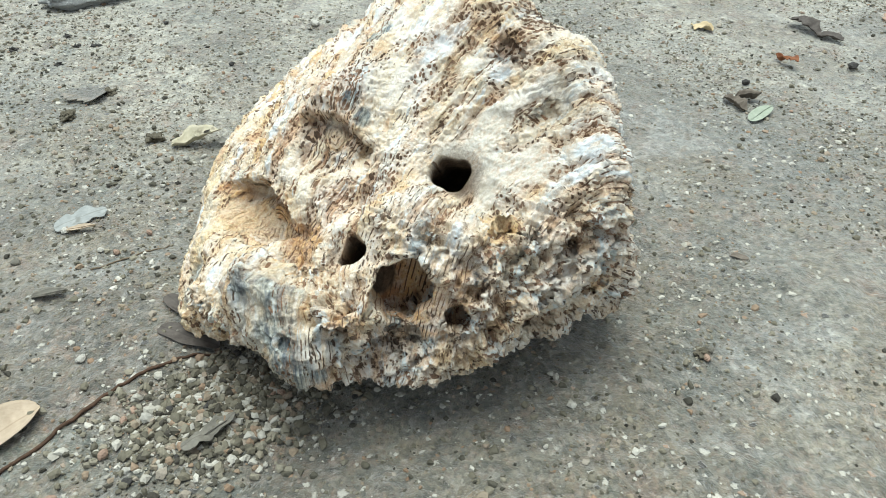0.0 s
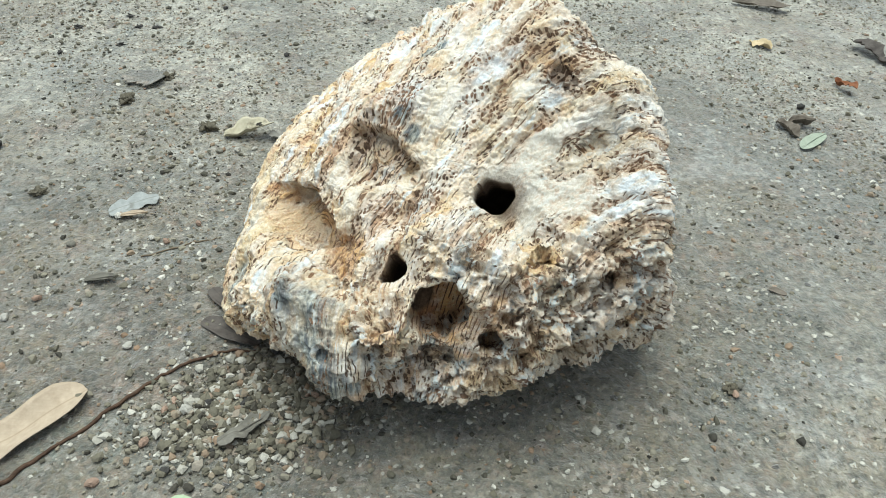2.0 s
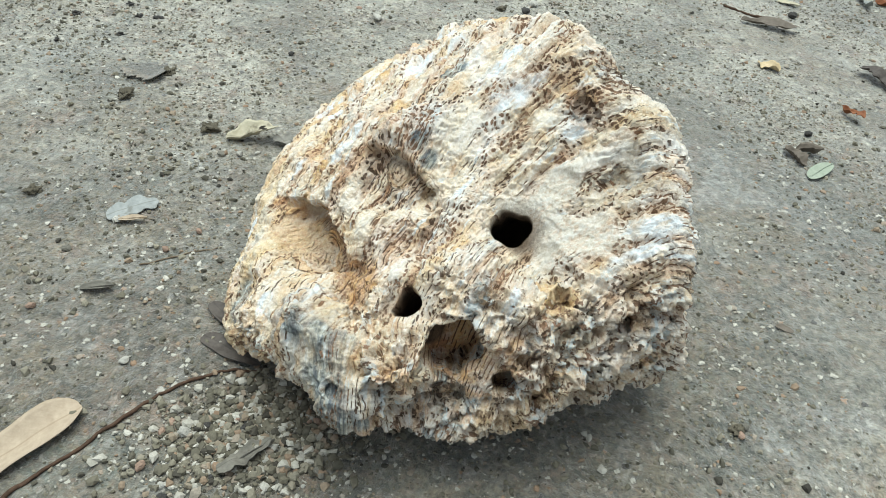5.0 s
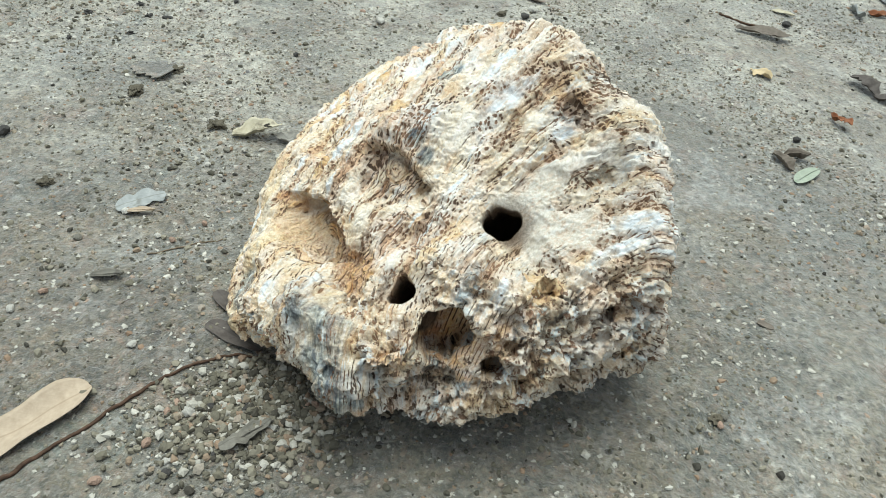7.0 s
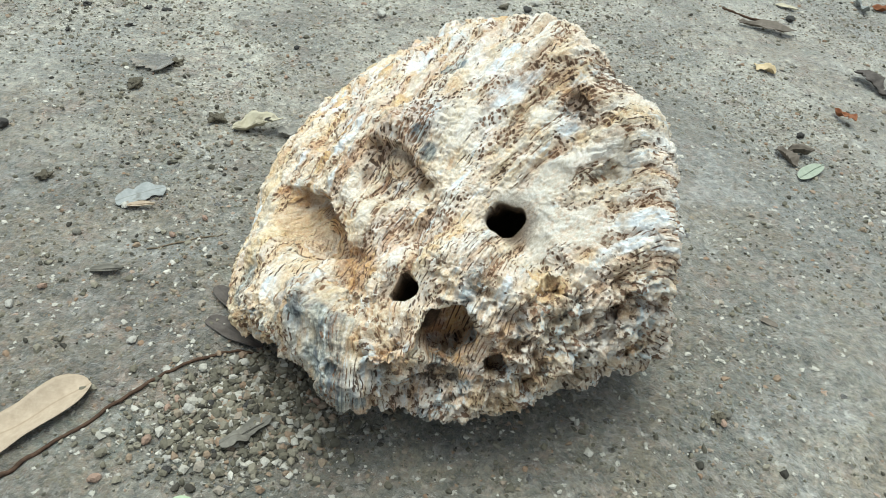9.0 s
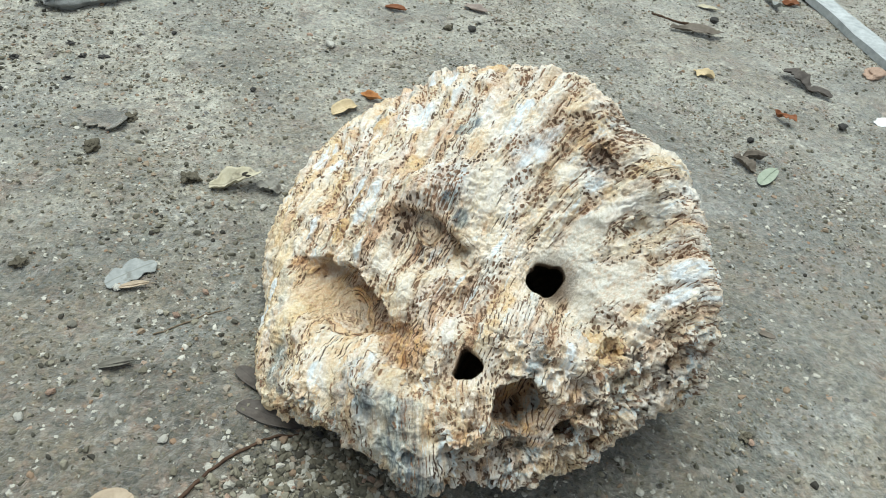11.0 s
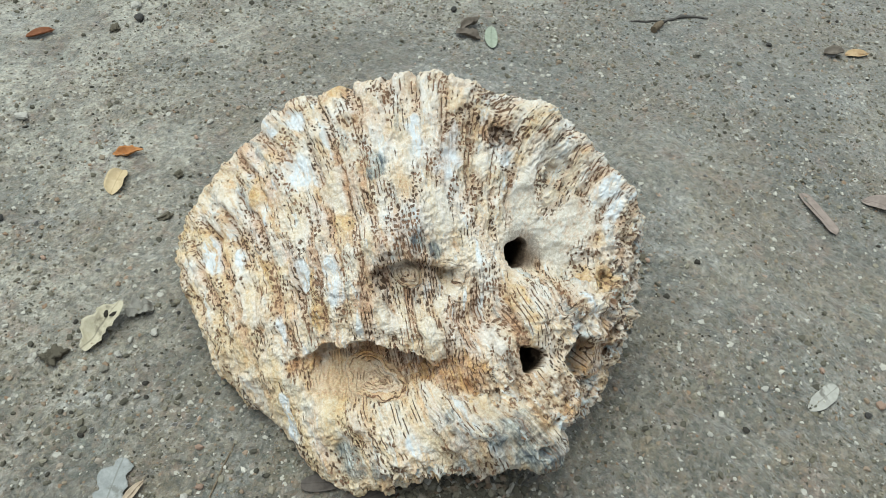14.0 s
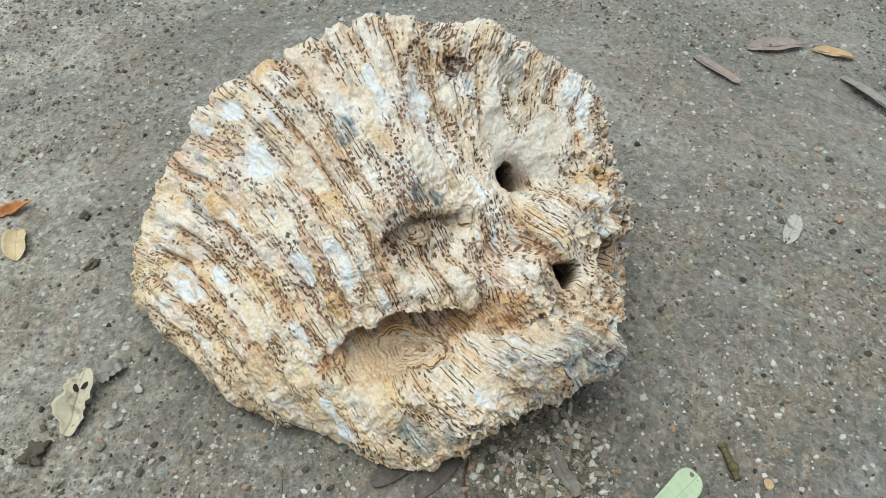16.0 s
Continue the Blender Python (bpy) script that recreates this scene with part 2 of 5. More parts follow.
def ground_material():
    """Packed sandy cement: a fairly even matrix, clouded brown, green-grey and lime, with single grains in it."""
    k = Nodes("gritty_concrete", 0.62)
    k.b.inputs["Specular IOR Level"].default_value = 0.5
    k.b.inputs["Sheen Weight"].default_value = 0.55
    k.b.inputs["Sheen Roughness"].default_value = 0.5
    p = k.coords()

    def round_(place, near, far):
        n = k.t.nodes.new("ShaderNodeVectorMath")
        n.operation = "DISTANCE"
        k.put(n.inputs[0], p)
        n.inputs[1].default_value = place
        return k.ramp(n.outputs["Value"], (near, 1.0), (far, 0.0), smooth=True)

    large = k.noise(p, 6.5, 7, 0.68)
    col = k.ramp(large, (0.36, (0.038, 0.037, 0.026)), (0.46, (0.058, 0.055, 0.038)), (0.56, (0.085, 0.078, 0.052)), (0.68, (0.138, 0.128, 0.090)))
    cloud = k.noise(p, 7.5, 6, 0.65)
    # damp brown earth trodden in on one side, lime dust on the other
    earth = k.math("ADD", k.math("MULTIPLY", round_((-0.07, 0.10, 0.0), 0.10, 0.30), 0.55), k.math("MULTIPLY", cloud, 0.9))
    col = k.mix(k.ramp(earth, (0.44, 0.0), (0.76, 0.9)), col, (0.050, 0.042, 0.028))
    limy = k.math("ADD", k.math("MULTIPLY", round_((0.32, 0.12, 0.0), 0.08, 0.28), 0.5), k.math("MULTIPLY", k.noise(p, 11, 6, 0.7), 0.9))
    col = k.mix(k.ramp(limy, (0.55, 0.0), (0.95, 0.7)), col, (0.155, 0.165, 0.152))
    # two broad patches behind the stone: pale dust, and brighter far light painted in
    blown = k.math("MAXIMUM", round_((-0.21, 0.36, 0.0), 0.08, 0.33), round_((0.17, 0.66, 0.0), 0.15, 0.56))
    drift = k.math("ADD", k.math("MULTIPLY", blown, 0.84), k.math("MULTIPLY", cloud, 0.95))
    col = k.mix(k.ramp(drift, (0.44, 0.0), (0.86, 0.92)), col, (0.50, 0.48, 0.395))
    tint = k.noise(p, 13, 6, 0.7)
    col = k.mix(k.ramp(tint, (0.47, 0.0), (0.59, 0.8)), col, (0.15, 0.115, 0.062))
    rusty = k.noise(p, 38, 6, 0.75)
    col = k.mix(k.ramp(rusty, (0.53, 0.0), (0.62, 0.75)), col, (0.17, 0.10, 0.066))
    moss = k.noise(k.scale(p, (1, 1, 3)), 10, 6, 0.7)
    col = k.mix(k.ramp(moss, (0.49, 0.0), (0.6, 0.65)), col, (0.054, 0.066, 0.056))
    teal = k.noise(p, 27, 5, 0.7, 0.3)
    col = k.mix(k.ramp(teal, (0.58, 0.0), (0.66, 0.5)), col, (0.10, 0.15, 0.14))
    lime = k.math("ADD", k.noise(p, 17, 7, 0.75, 0.4), k.math("MULTIPLY", round_((0.135, 0.165, 0.0), 0.015, 0.09), 0.13))
    col = k.mix(k.ramp(lime, (0.55, 0.0), (0.66, 0.7)), col, (0.33, 0.34, 0.33))
    # fine mottling of the matrix
    fine = k.noise(p, 700, 4, 0.75)
    col = k.mix(0.65, col, k.ramp(fine, (0.32, 0.16), (0.5, 0.47), (0.68, 0.8)), "OVERLAY")
    mid = k.noise(p, 150, 4, 0.7)
    col = k.mix(0.75, col, k.ramp(mid, (0.36, 0.2), (0.64, 0.78)), "OVERLAY")
    speck = k.noise(p, 330, 3, 0.7)
    col = k.mix(0.75, col, k.ramp(speck, (0.36, 0.16), (0.5, 0.48), (0.64, 0.8)), "OVERLAY")
    # packed sand: every grain its own tone, then single pale, dark and rusty ones
    bent = k.mix(0.0016, p, k.noise(p, 500, 2, out=1), "LINEAR_LIGHT")
    for size, share in ((640, 0.5), (340, 0.3)):
        tone = k.ramp(k.separate(k.cells(bent, size, "Color")), (0.0, (0.035, 0.035, 0.03)), (0.2, (0.09, 0.095, 0.08)), (0.42, (0.155, 0.16, 0.135)), (0.6, (0.22, 0.19, 0.135)), (0.72, (0.27, 0.26, 0.22)), (0.84, (0.28, 0.195, 0.135)), (0.93, (0.36, 0.34, 0.30)), (1.0, (0.55, 0.53, 0.48)))
        col = k.mix(share, col, k.mix(0.35, tone, col))
    dots = 0.0
    for size, near, share, tone in ((300, 0.28, 0.82, (0.50, 0.48, 0.41)), (210, 0.26, 0.88, (0.045, 0.042, 0.038)), (230, 0.26, 0.90, (0.36, 0.24, 0.16)), (150, 0.24, 0.90, (0.50, 0.48, 0.42))):
        grain = k.t.nodes.new("ShaderNodeTexVoronoi")
        k.put(grain.inputs["Vector"], bent)
        grain.inputs["Scale"].default_value = size
        pick = k.math("GREATER_THAN", grain.outputs["Color"], share)
        dot = k.math("MULTIPLY", pick, k.ramp(grain.outputs["Distance"], (near, 0.9), (near + 0.08, 0.0)))
        col = k.mix(dot, col, tone)
        dots = k.math("ADD", dots, dot)
    h = k.math("ADD", k.math("ADD", k.math("MULTIPLY", fine, 0.5), k.math("MULTIPLY", speck, 0.9)), k.math("ADD", k.math("MULTIPLY", dots, 0.35), k.math("ADD", mid, k.noise(p, 60, 4, 0.6))))
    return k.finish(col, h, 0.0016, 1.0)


def simple_material(name, c1, c2, scale=200, rough=0.85, rand=0.0, bump=0.0004, veins=0.0):
    k = Nodes(name, rough)
    p = k.coords()
    n = k.noise(p, scale, 5, 0.65)
    col = k.ramp(n, (0.35, c1), (0.65, c2))
    blot = k.noise(p, scale * 0.2, 4, 0.6)
    col = k.mix(0.55, col, k.ramp(blot, (0.3, 0.36), (0.7, 0.62)), "OVERLAY")
    if rand:
        col = k.mix(rand, col, k.ramp(k.rand(), (0.0, 0.25), (1.0, 0.75)), "OVERLAY")
    return k.finish(col, n, bump, 0.8)


def grit_material(name, shade):
    k = Nodes(name, 0.9)
    i = k.island()
    col = k.ramp(i, (0.0, (0.04, 0.037, 0.032)), (0.08, (0.09, 0.085, 0.066)), (0.36, (0.16, 0.147, 0.11)), (0.6, (0.27, 0.25, 0.195)), (0.73, (0.27, 0.185, 0.125)), (0.79, (0.35, 0.335, 0.29)), (1.0, (0.56, 0.54, 0.48)))
    col = k.mix(shade, col, (0.15, 0.132, 0.10))
    col = k.mix(0.5, col, k.ramp(k.noise(k.coords(), 1500, 3), (0.3, 0.35), (0.7, 0.65)), "OVERLAY")
    return k.finish(col)


M_CORAL = coral_material()
M_GROUND = ground_material()
M_GRIT = grit_material("mixed_grit", 0.0)
M_HEAP = grit_material("earthy_gravel", 0.15)


# ---- numeric noise ----
def lattice(i, j, k, seed):
    n = (i * 374761393 + j * 668265263 + k * 2147483647 + seed * 974634793).astype(np.int64) & 0xFFFFFFFF
    n = ((n ^ (n >> 13)) * 1274126177) & 0xFFFFFFFF
    n = ((n ^ (n >> 16)) * 2246822519) & 0xFFFFFFFF
    return ((n ^ (n >> 15)) & 0xFFFFFF) / float(0xFFFFFF)


def value_noise(p, seed=0):
    """Smooth noise in -1..1 at the rows of p."""
    f = np.floor(p)
    i = f.astype(np.int64)
    t = p - f
    t = t * t * t * (t * (t * 6 - 15) + 10)
    out = 0
    for a in (0, 1):
        for b in (0, 1):
            for c in (0, 1):
                w = (t[:, 0] if a else 1 - t[:, 0]) * (t[:, 1] if b else 1 - t[:, 1]) * (t[:, 2] if c else 1 - t[:, 2])
                out = out + w * lattice(i[:, 0] + a, i[:, 1] + b, i[:, 2] + c, seed)
    return out * 2 - 1


def fbm(p, octaves=4, seed=0, gain=0.5):
    out, amp = 0, 1.0
    for o in range(octaves):
        out = out + amp * value_noise(p * 2.03 ** o + 17.3 * o, seed + o)
        amp *= gain
    return out


def ease(x, lo, hi):
    t = np.clip((x - lo) / (hi - lo), 0, 1)
    return t * t * (3 - 2 * t)


def mesh_from(name, verts, faces, material, smooth=True):
    """A mesh from arrays; faces all have the same number of corners."""
    me = bpy.data.meshes.new(name)
    verts, faces = np.asarray(verts, np.float32), np.asarray(faces, np.int32)
    n, c = faces.shape
    me.vertices.add(len(verts))
    me.vertices.foreach_set("co", verts.ravel())
    me.loops.add(n * c)
    me.loops.foreach_set("vertex_index", faces.ravel())
    me.polygons.add(n)
    me.polygons.foreach_set("loop_start", np.arange(0, n * c, c, dtype=np.int32))
    me.polygons.foreach_set("use_smooth", np.full(n, smooth))
    me.update(calc_edges=True)
    me.materials.append(material)
    return me


# ---- ground: one sheet to the horizon ----
def ground_height(x, y):
    p = np.stack([x, y, np.zeros_like(x)], 1)
    near = np.exp(-((x / 1.2) ** 2 + (y / 1.2) ** 2))
    h = 0.0016 * fbm(p * 9, 3, 40) + near * (0.0010 * fbm(p * 60, 3, 44) + 0.0008 * fbm(p * 260, 2, 48))
    return h - 0.0006


def build_ground():
    s = np.linspace(-1, 1, 441)
    line = 0.42 * s + 0.9 * s ** 5 + 60 * np.maximum(np.abs(s) - 0.93, 0) ** 2 * np.sign(s) * 180
    gx, gy = np.meshgrid(line + 0.05, line + 0.1, indexing="ij")
    x, y = gx.ravel(), gy.ravel()
    n = len(s)
    idx = np.arange(n * n).reshape(n, n)
    faces = np.stack([idx[:-1, :-1], idx[1:, :-1], idx[1:, 1:], idx[:-1, 1:]], -1).reshape(-1, 4)
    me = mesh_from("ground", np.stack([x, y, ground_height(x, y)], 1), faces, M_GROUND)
    return tagged(new("ground", me), "weathered grey-brown sandy concrete strewn with pale grit and dust", "ground", kind="structure")


build_ground()

# ---- the stone ----
HEART = np.array((0.0, 0.005, 0.012))
# broken faces: azimuth, elevation, distance from the heart in millimetres
FACETS = [(21.1, -88.6, 8.9), (178.2, 55.2, 69.5), (-173.6, 23.5, 75.7), (157.8, 47.1, 93.5), (44.7, 15.2, 104.0), (5.6, 5.8, 103.7), (-72.0, 9.6, 84.4), (-65.7, -19.2, 76.1), (-124.2, -12.4, 72.8), (-98.1, 64.6, 83.1), (-156.3, 68.0, 121.7), (130.9, 55.6, 130.7), (165.7, -16.1, 92.5), (-110.5, -45.0, 50.9), (-61.7, -58.7, 38.1), (69.8, -12.5, 95.5), (-73.9, -1.5, 92.9)]
# swellings and hollows over the upper side, in millimetres, on an even spiral of directions
RELIEF = [-4.1, -2.4, -5.4, -11.7, 2.9, -9.2, -6.4, -3.3, -5.3, 3.4, -15.1, -0.4, 3.3, -8.0, 5.0, 4.9, -13.7, 0.7, -0.3, -12.2, -0.3, 4.4, -5.4, 4.2, -16.7, -0.6, 7.5, -13.0, -9.1, -6.6, -2.2, 0.2, -9.1, 1.0, -5.6, -0.5, 4.0, 3.7, 0.1, -10.6, -6.7, -2.1, 1.9, 1.2, -7.0, 4.2, 1.1, -0.4, -0.5, -0.2, 13.0, -3.6, 6.7, -8.7, 0.3, 3.7, 2.5, -0.4, -10.7, 2.4, -2.6, 7.7, -0.0, -7.9, -0.4, 4.5, 10.8, -0.4, -1.4, -2.3, 0.0, 3.4, -0.2, -18.5, -1.7, -0.0, -3.6, 6.0, 0.9, -20.8, -0.1, 15.5, -8.5, 0.0, -7.6, -5.5]
# the same, finer, over the side that faces up and forward
KNUCKLES = [-2.5, 1.7, -2.0, -3.6, 3.7, 2.1, -6.1, 0.6, 0.4, 6.9, 0.4, 1.9, 0.4, 2.2, -3.5, -6.2, -2.6, -5.7, 0.8, 1.4, -0.5, -5.4, 1.1, 0.5, 2.9, 1.1, -1.8, -1.9, 1.7, -7.4, 0.7, -3.5, 1.0, 7.3, -0.4, -6.5, 0.9, -4.6, -7.0, 2.4, 10.5, -0.1, -3.5, 0.5, -6.0, 0.7, 4.7, -1.0, -3.9, -0.1, 0.5, 2.0, -7.7, -7.1, 0.2, -4.7, 4.4, -6.9, 3.1, 0.9, -4.9, -2.2, -3.4, -0.6, 3.4, -1.3, 4.4, -2.4, -4.3, -0.9, 0.3, 6.5, -3.0, 8.6, -3.9, -0.1, -5.4, -3.9, 1.9, -2.9, 1.4, -6.4, -0.9, 5.6, -1.3, 7.7, -5.9, -4.5, 1.5, 2.8, 5.0, -3.3, 2.0, -5.9, 1.1]


def spiral(count, floor):
    k = np.arange(count) + 0.5
    z = 1 - 2 * k / count
    a = np.pi * (1 + 5 ** 0.5) * k
    d = np.stack([np.sqrt(1 - z * z) * np.cos(a), np.sqrt(1 - z * z) * np.sin(a), z], 1)
    return d[d[:, 2] > floor]


def ball(n):
    """Evenly spread directions on a cube blown up to a ball, and its quads."""
    s = np.tan(np.linspace(-1, 1, n + 1) * np.pi / 4)
    u, v = np.meshgrid(s, s, indexing="ij")
    o = np.ones_like(u)
    sides = [(o, u, v), (-o, v, u), (v, o, u), (u, -o, v), (u, v, o), (v, u, -o)]
    pts = np.concatenate([np.stack(q, -1).reshape(-1, 3) for q in sides])
    idx = np.arange((n + 1) ** 2).reshape(n + 1, n + 1)
    quad = np.stack([idx[:-1, :-1], idx[1:, :-1], idx[1:, 1:], idx[:-1, 1:]], -1).reshape(-1, 4)
    faces = np.concatenate([quad + k * (n + 1) ** 2 for k in range(6)])
    key = np.round(pts * 1e6).astype(np.int64)
    _, first, back = np.unique(key, axis=0, return_index=True, return_inverse=True)
    pts = pts[first]
    return pts / np.linalg.norm(pts, axis=1)[:, None], back.ravel()[faces]


def stone_radius(u, knuckles=1.0):
    f = np.array(FACETS)
    a, e, d = np.radians(f[:, 0]), np.radians(f[:, 1]), f[:, 2] / 1000
    n = np.stack([np.cos(e) * np.cos(a), np.cos(e) * np.sin(a), np.sin(e)], 1)
    r = (np.maximum(u @ n.T / d, 0) ** 14).sum(1) ** (-1 / 14)
    r = r + np.exp(-(1 - u @ spiral(132, -0.3).T) / 0.2 ** 2) @ np.array(RELIEF) / 1000
    fine = spiral(400, -1)
    fine = fine[fine @ (np.array((-0.25, -0.35, 0.9)) / 0.99749687) > 0.53]
    return r + np.exp(-(1 - u @ fine.T) / 0.105 ** 2) @ np.array(KNUCKLES) * knuckles / 1000


def along(p, a, b):
    """Distance from the segment a-b, and the share of the way along it."""
    a, b = np.array(a), np.array(b)
    t = np.clip(((p - a) @ (b - a)) / ((b - a) @ (b - a)), 0, 1)
    return np.linalg.norm(p - a - t[:, None] * (b - a), axis=1), t


def unit(v):
    v = np.array(v, float)
    return v / np.linalg.norm(v)


# bluish white calcite: place and half length in millimetres
CHALK = ((-61, 95, 46, 9), (-53, 82, 50, 6), (-15, 80, 83, 8), (-10, 112, 83, 6), (24, 47, 108, 7), (-78, 17, 23, 7), (-37, 28, 67, 8), (34, -53, 73, 6), (51, 16, 98, 6), (25, 49, 110, 6), (27, 30, 102, 7), (14, -3, 82, 4), (74, -31, 82, 8), (-44, 45, 63, 6), (41, -53, 66, 4), (-59, 26, 41, 4), (-55, -40, 40, 5), (80, -22, 88, 8), (-61, 39, 46, 4), (-1, 100, 88, 6), (-20, -80, 44, 4))
# smooth cream crust without pores
CREAM = ((-22, -13, 63, 8), (-30, 6, 64, 6), (57, 6, 91, 7), (68, 9, 97, 7), (66, 12, 101, 6), (10, 20, 90, 7), (-14, 60, 86, 7), (-62, 60, 42, 9), (-72, 34, 33, 9), (-8, -38, 66, 6), (60, -6, 84, 6), (72, -6, 90, 6), (-68, 2, 32, 7), (40, 20, 98, 5), (-30, 62, 74, 7))
# open combs of tubes
COMB = ((45, 37, 109, 9), (52, 28, 104, 9), (75, -36, 80, 7), (45, -54, 67, 6), (60, 20, 102, 6), (72, 14, 101, 6), (30, 15, 95, 6), (20, 32, 99, 6), (70, -8, 92, 6), (36, 40, 107, 7), (82, -12, 93, 6), (66, -20, 84, 5))
# honey-coloured iron stain
OCHRE = ((-44, 34, 58, 8), (12, -30, 74, 7), (-46, -50, 42, 8), (-65, -4, 33, 6), (-23, 45, 80, 8), (-25, -45, 53, 6), (-20, -32, 50, 7), (45, -40, 74, 6), (50, -45, 72, 5), (-50, 60, 55, 6), (5, -45, 66, 5), (-76, 50, 30, 8), (10, 75, 99, 6), (20, 95, 100, 6), (-35, 95, 70, 6), (-5, -70, 55, 5), (62, -34, 79, 4))
# slate-blue spots: place and radius in millimetres
SLATE = ((25, -52, 75, 5), (-7, 13, 88, 5), (-2, 7, 83, 4), (0, 50, 98, 4), (4, 53, 100, 4), (-71, -15, 20, 6), (-69, -32, 24, 5), (-71, -22, 18, 6), (-9, -83, 37, 4), (15, -67, 47, 3), (43, -61, 63, 3), (-35, -64, 61, 4), (-38, -45, 52, 4))
# tubes bored by shellfish: mouth, axis, radius, depth, raggedness, seed, widening
BORES = (
    ((0.031, -0.0149, 0.0734), (0.20, 0.62, -0.73), 0.0064, 0.05, 0.2, 3, 0.9),
    ((0.0006, -0.0500, 0.0622), (0.22, 0.45, -0.86), 0.0050, 0.034, 0.32, 4, 0.4),
    ((0.0178, -0.066, 0.0590), (-0.05, 0.90, -0.42), 0.0100, 0.022, 0.12, 5, 0.0),
    ((0.034, -0.0626, 0.0476), (-0.1, 0.9, -0.2), 0.0040, 0.014, 0.3, 6, 0.2),
)
# broken-out pockets: place, radius and depth in millimetres
POCKETS = ((75, -46, 64, 2.6, 4), (74, -47, 55, 2.2, 4), (55, -54, 66, 2.6, 3), (84, -43, 45, 3.6, 4), (51, -50, 72, 1.7, 3), (60, -49, 70, 1.8, 3), (52, -57, 43, 2.2, 4), (41, -62, 58, 2.4, 4), (20, -72, 44, 2.6, 5), (66, -50, 46, 2.2, 4), (-20, -80, 49, 2.0, 3), (63, -53, 34, 2.6, 5), (90, -35, 60, 1.8, 3), (53, 27, 103, 2.4, 4), (57, 22, 102, 1.8, 3))
# how the colony's thin sheets bend: powers of x, y, z (in units of 80 mm from the stone's middle)
# with the way across the sheets and the way along them, in millimetres
BEND = (
    (0, 0, 1, 2.8, 52.3), (0, 0, 2, 9.4, -31.5), (0, 0, 3, -5.3, -5.6), (0, 1, 0, -54.8, 49.4), (0, 1, 1, 16.2, 19.0), (0, 1, 2, 8.1, 18.7), (0, 2, 0, -13.3, -4.2),
    (0, 2, 1, 8.2, -17.3), (0, 3, 0, 12.7, 10.5), (1, 0, 0, 77.5, 16.7), (1, 0, 1, -29.4, 46.2), (1, 0, 2, 9.9, -6.4), (1, 1, 0, -22.2, -21.4), (1, 1, 1, 8.6, 26.0),
    (1, 2, 0, -4.3, -3.1), (2, 0, 0, -4.7, 2.0), (2, 0, 1, 4.4, 6.6), (2, 1, 0, -10.5, -27.2), (3, 0, 0, -14.8, 5.4),
)


def growth(p):
    """Way across the colony's sheets and way along them, in metres."""
    x, y, z = ((p - (0, 0, 0.06)) / 0.08).T
    across, onward = np.zeros(len(p)), np.zeros(len(p))
    for i, j, k, a, b in BEND:
        w = x ** i * y ** j * z ** k / 1000
        across, onward = across + a * w, onward + b * w
    return np.stack([across, onward, 0 * across], 1)


def bore(p, mouth, axis, radius, depth, rag=0.18, seed=0, bulge=0.0):
    """A ragged tube with steep walls, sunk from the mouth along the axis; with a bulge it widens below its mouth."""
    axis = unit(axis)
    d = p - np.array(mouth)
    deep = d @ axis
    side = d - np.outer(deep, axis)
    lat = np.linalg.norm(side, axis=1) / radius * (1 + rag * value_noise(p * 210, seed))
    near = ease(-np.abs(deep), -0.024, -0.012)
    inward = ease(1 - lat, -0.08, 0.28)
    wide = np.where(lat < 1, (1 + bulge * np.sin(np.pi * ease(1 - lat, 0, 0.3))) / np.maximum(lat, 0.7), 1)
    return p + np.outer(inward * near * depth, axis) + side * ((wide - 1) * near)[:, None]


def press(p, a, b, radius, depth, way, soft=1.0):
    """A trough (depth > 0, along way) or a swelling round the segment a-b."""
    d, _ = along(p, a, b)
    w = np.exp(-((d / radius) ** 2) ** soft)
    return p + np.outer(w * depth, unit(way))


def ledge(p, line, depth, reach, way):
    """Undercuts the surface just below a line of points, with a crisp edge."""
    best, low, end = np.full(len(p), 9.0), np.zeros(len(p)), np.zeros(len(p))
    for k, (a, b) in enumerate(zip(line[:-1], line[1:])):
        d, t = along(p, a, b)
        near = d < best
        q = np.array(a) + t[:, None] * (np.array(b) - np.array(a))
        best = np.where(near, d, best)
        low = np.where(near, q[:, 2] - p[:, 2], low)
        end = np.where(near, np.minimum((k + t) / 0.35, (len(line) - 1 - k - t) / 0.35), end)
    jag = 0.0012 * fbm(p * 160, 2, 71)
    under = ease(low + jag, -0.0006, 0.0016) * np.exp(-(best / reach) ** 2)
    over = ease(-low - jag, 0.0, 0.002) * np.exp(-(best / (0.6 * reach)) ** 2)
    return p + np.outer((depth * under - 0.25 * depth * over) * np.clip(end, 0, 1), unit(way))


